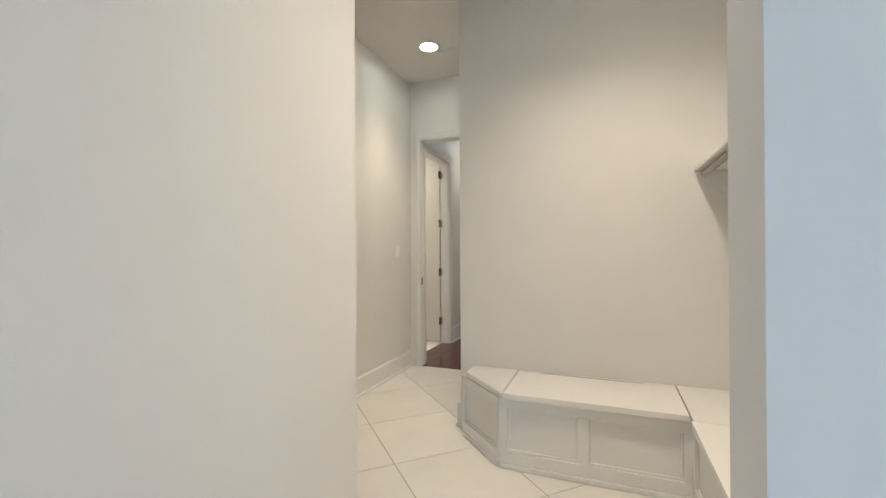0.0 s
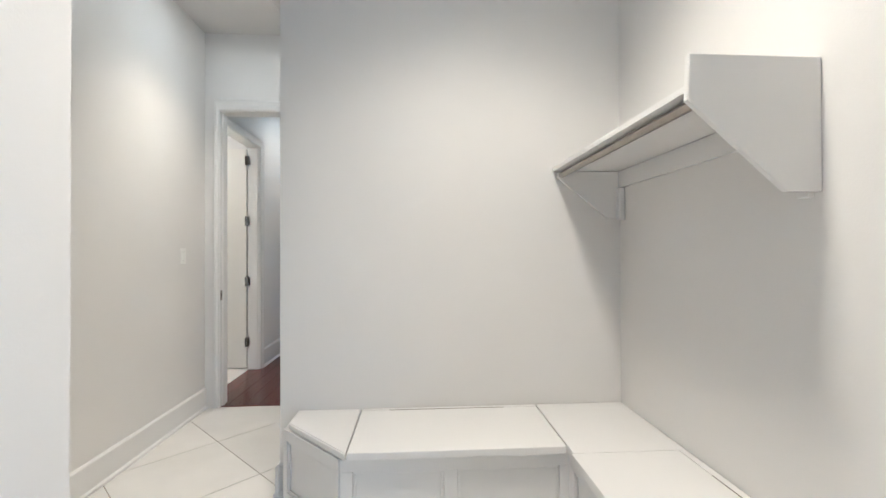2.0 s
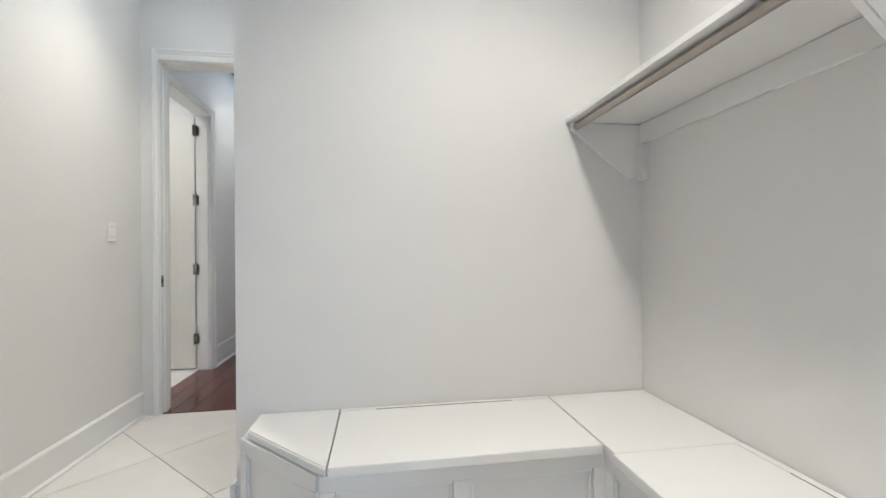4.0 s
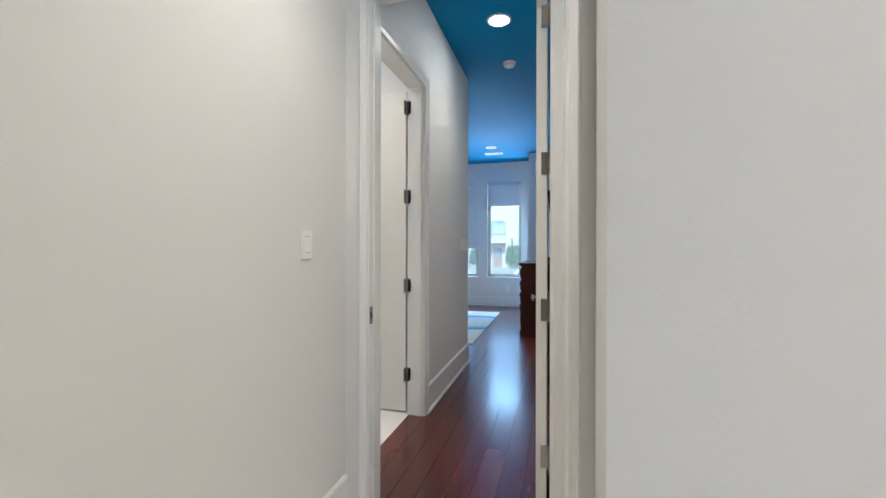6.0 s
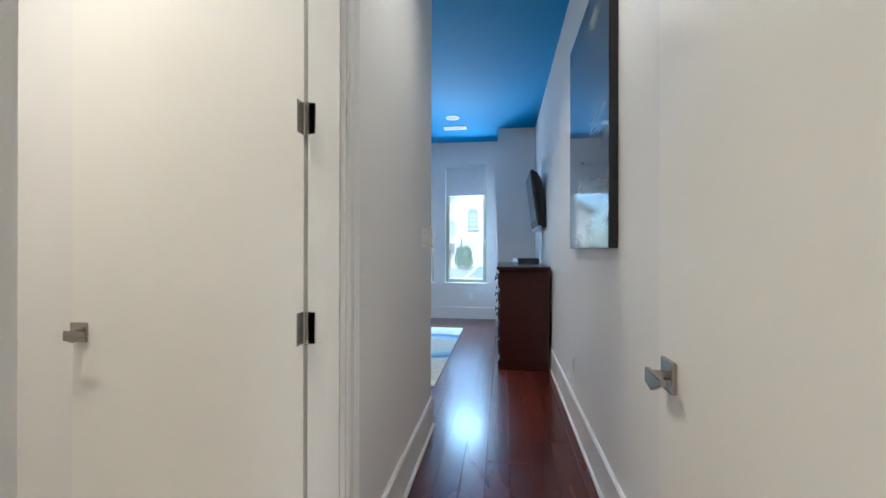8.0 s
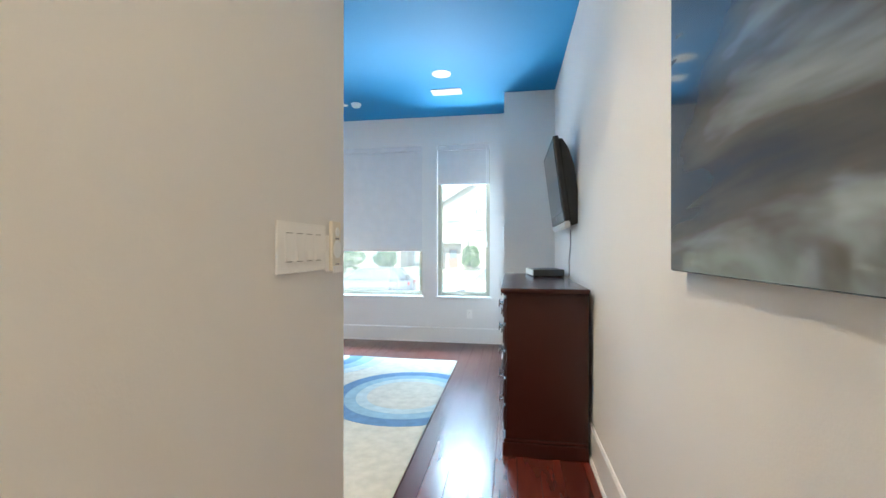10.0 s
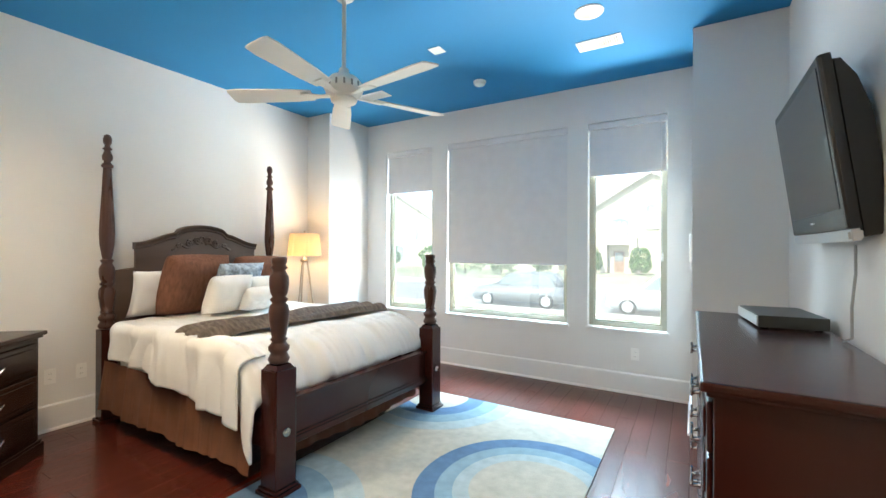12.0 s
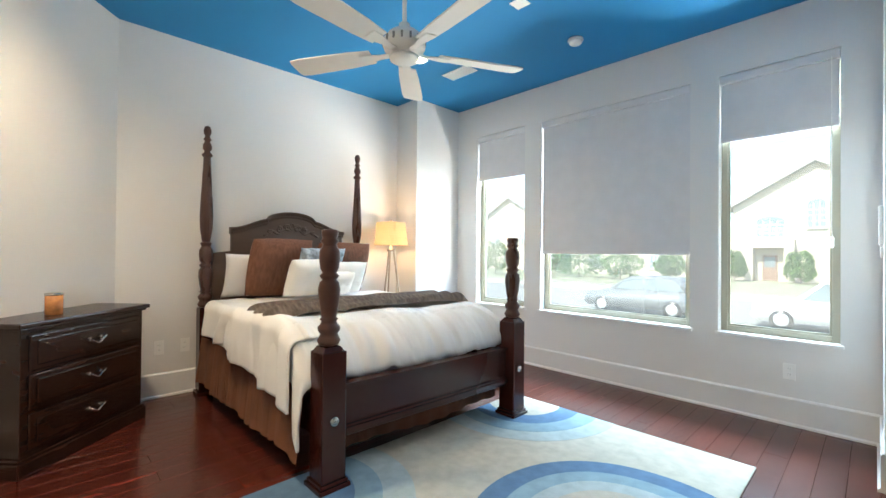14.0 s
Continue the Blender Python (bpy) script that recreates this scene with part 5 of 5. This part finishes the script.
boards = tagged(new("floor_boards"), "dark red-brown hand-scraped wooden floor boards", "floor", kind="structure")
rnd = random.Random(5)
shared = {}
ncol = int(round((5.65 - 0.89) / BW)) + 1
for c in range(ncol):
    x = -5.66 + c * BW
    hall = x > -1.99
    y, end = (4.262 if hall else 6.88), 11.38
    first = True
    while y < end - 0.01:
        l = rnd.choice((0.9, 1.2, 1.5, 1.8)) if not first else rnd.choice((0.45, 0.75, 1.05, 1.35))
        first = False
        l = min(l, end - y)
        l = round(l, 2)
        if l < 0.02:
            break
        if l not in shared:
            shared[l] = board_mesh(BW, l)
        ob = new("plank", shared[l])
        ob.parent = boards
        ob.location = (x, y, rnd.uniform(-0.0008, 0.0))
        y += l

# ---- floor tiles ----
tiles = tagged(new("floor_tiles"), "large white glazed floor tiles laid diagonally", "floor", kind="structure")
tagged(link_mesh("floor_grout", box(-1.90, 2.2, -2.5, 4.262, -0.0115, -0.003), GROUT), "brown grout bed between tiles", "floor", kind="structure")
S = 0.615
G = 0.0025
for iu in range(-9, 10):
    for iv in range(-10, 10):
        u0, v0 = 1.50 + iu * S, -2.985 + iv * S
        sq = [(u0 + G, v0 + G), (u0 + S - G, v0 + G), (u0 + S - G, v0 + S - G), (u0 + G, v0 + S - G)]
        poly = [((u + v) / math.sqrt(2), (u - v) / math.sqrt(2)) for u, v in sq]
        for axis, lim, keep in ((0, -1.885, 1), (0, 2.18, -1), (1, -2.49, 1), (1, 4.255, -1)):
            out = []
            for i, p in enumerate(poly):
                q = poly[(i + 1) % len(poly)]
                pin, qin = (p[axis] - lim) * keep >= 0, (q[axis] - lim) * keep >= 0
                if pin:
                    out.append(p)
                if pin != qin:
                    k = (lim - p[axis]) / (q[axis] - p[axis])
                    out.append((p[0] + k * (q[0] - p[0]), p[1] + k * (q[1] - p[1])))
            poly = out
            if len(poly) < 3:
                break
        if len(poly) < 3 or max(p[1] for p in poly) - min(p[1] for p in poly) < 0.01:
            continue
        part("tile", prism(poly, -0.0110, 0.0), TILE, tiles)
tagged(link_mesh("threshold", box(-1.759, -0.956, 4.250, 4.268, -0.011, 0.006, 0.003), PLANK), "dark wooden threshold strip", "threshold", kind="structure")
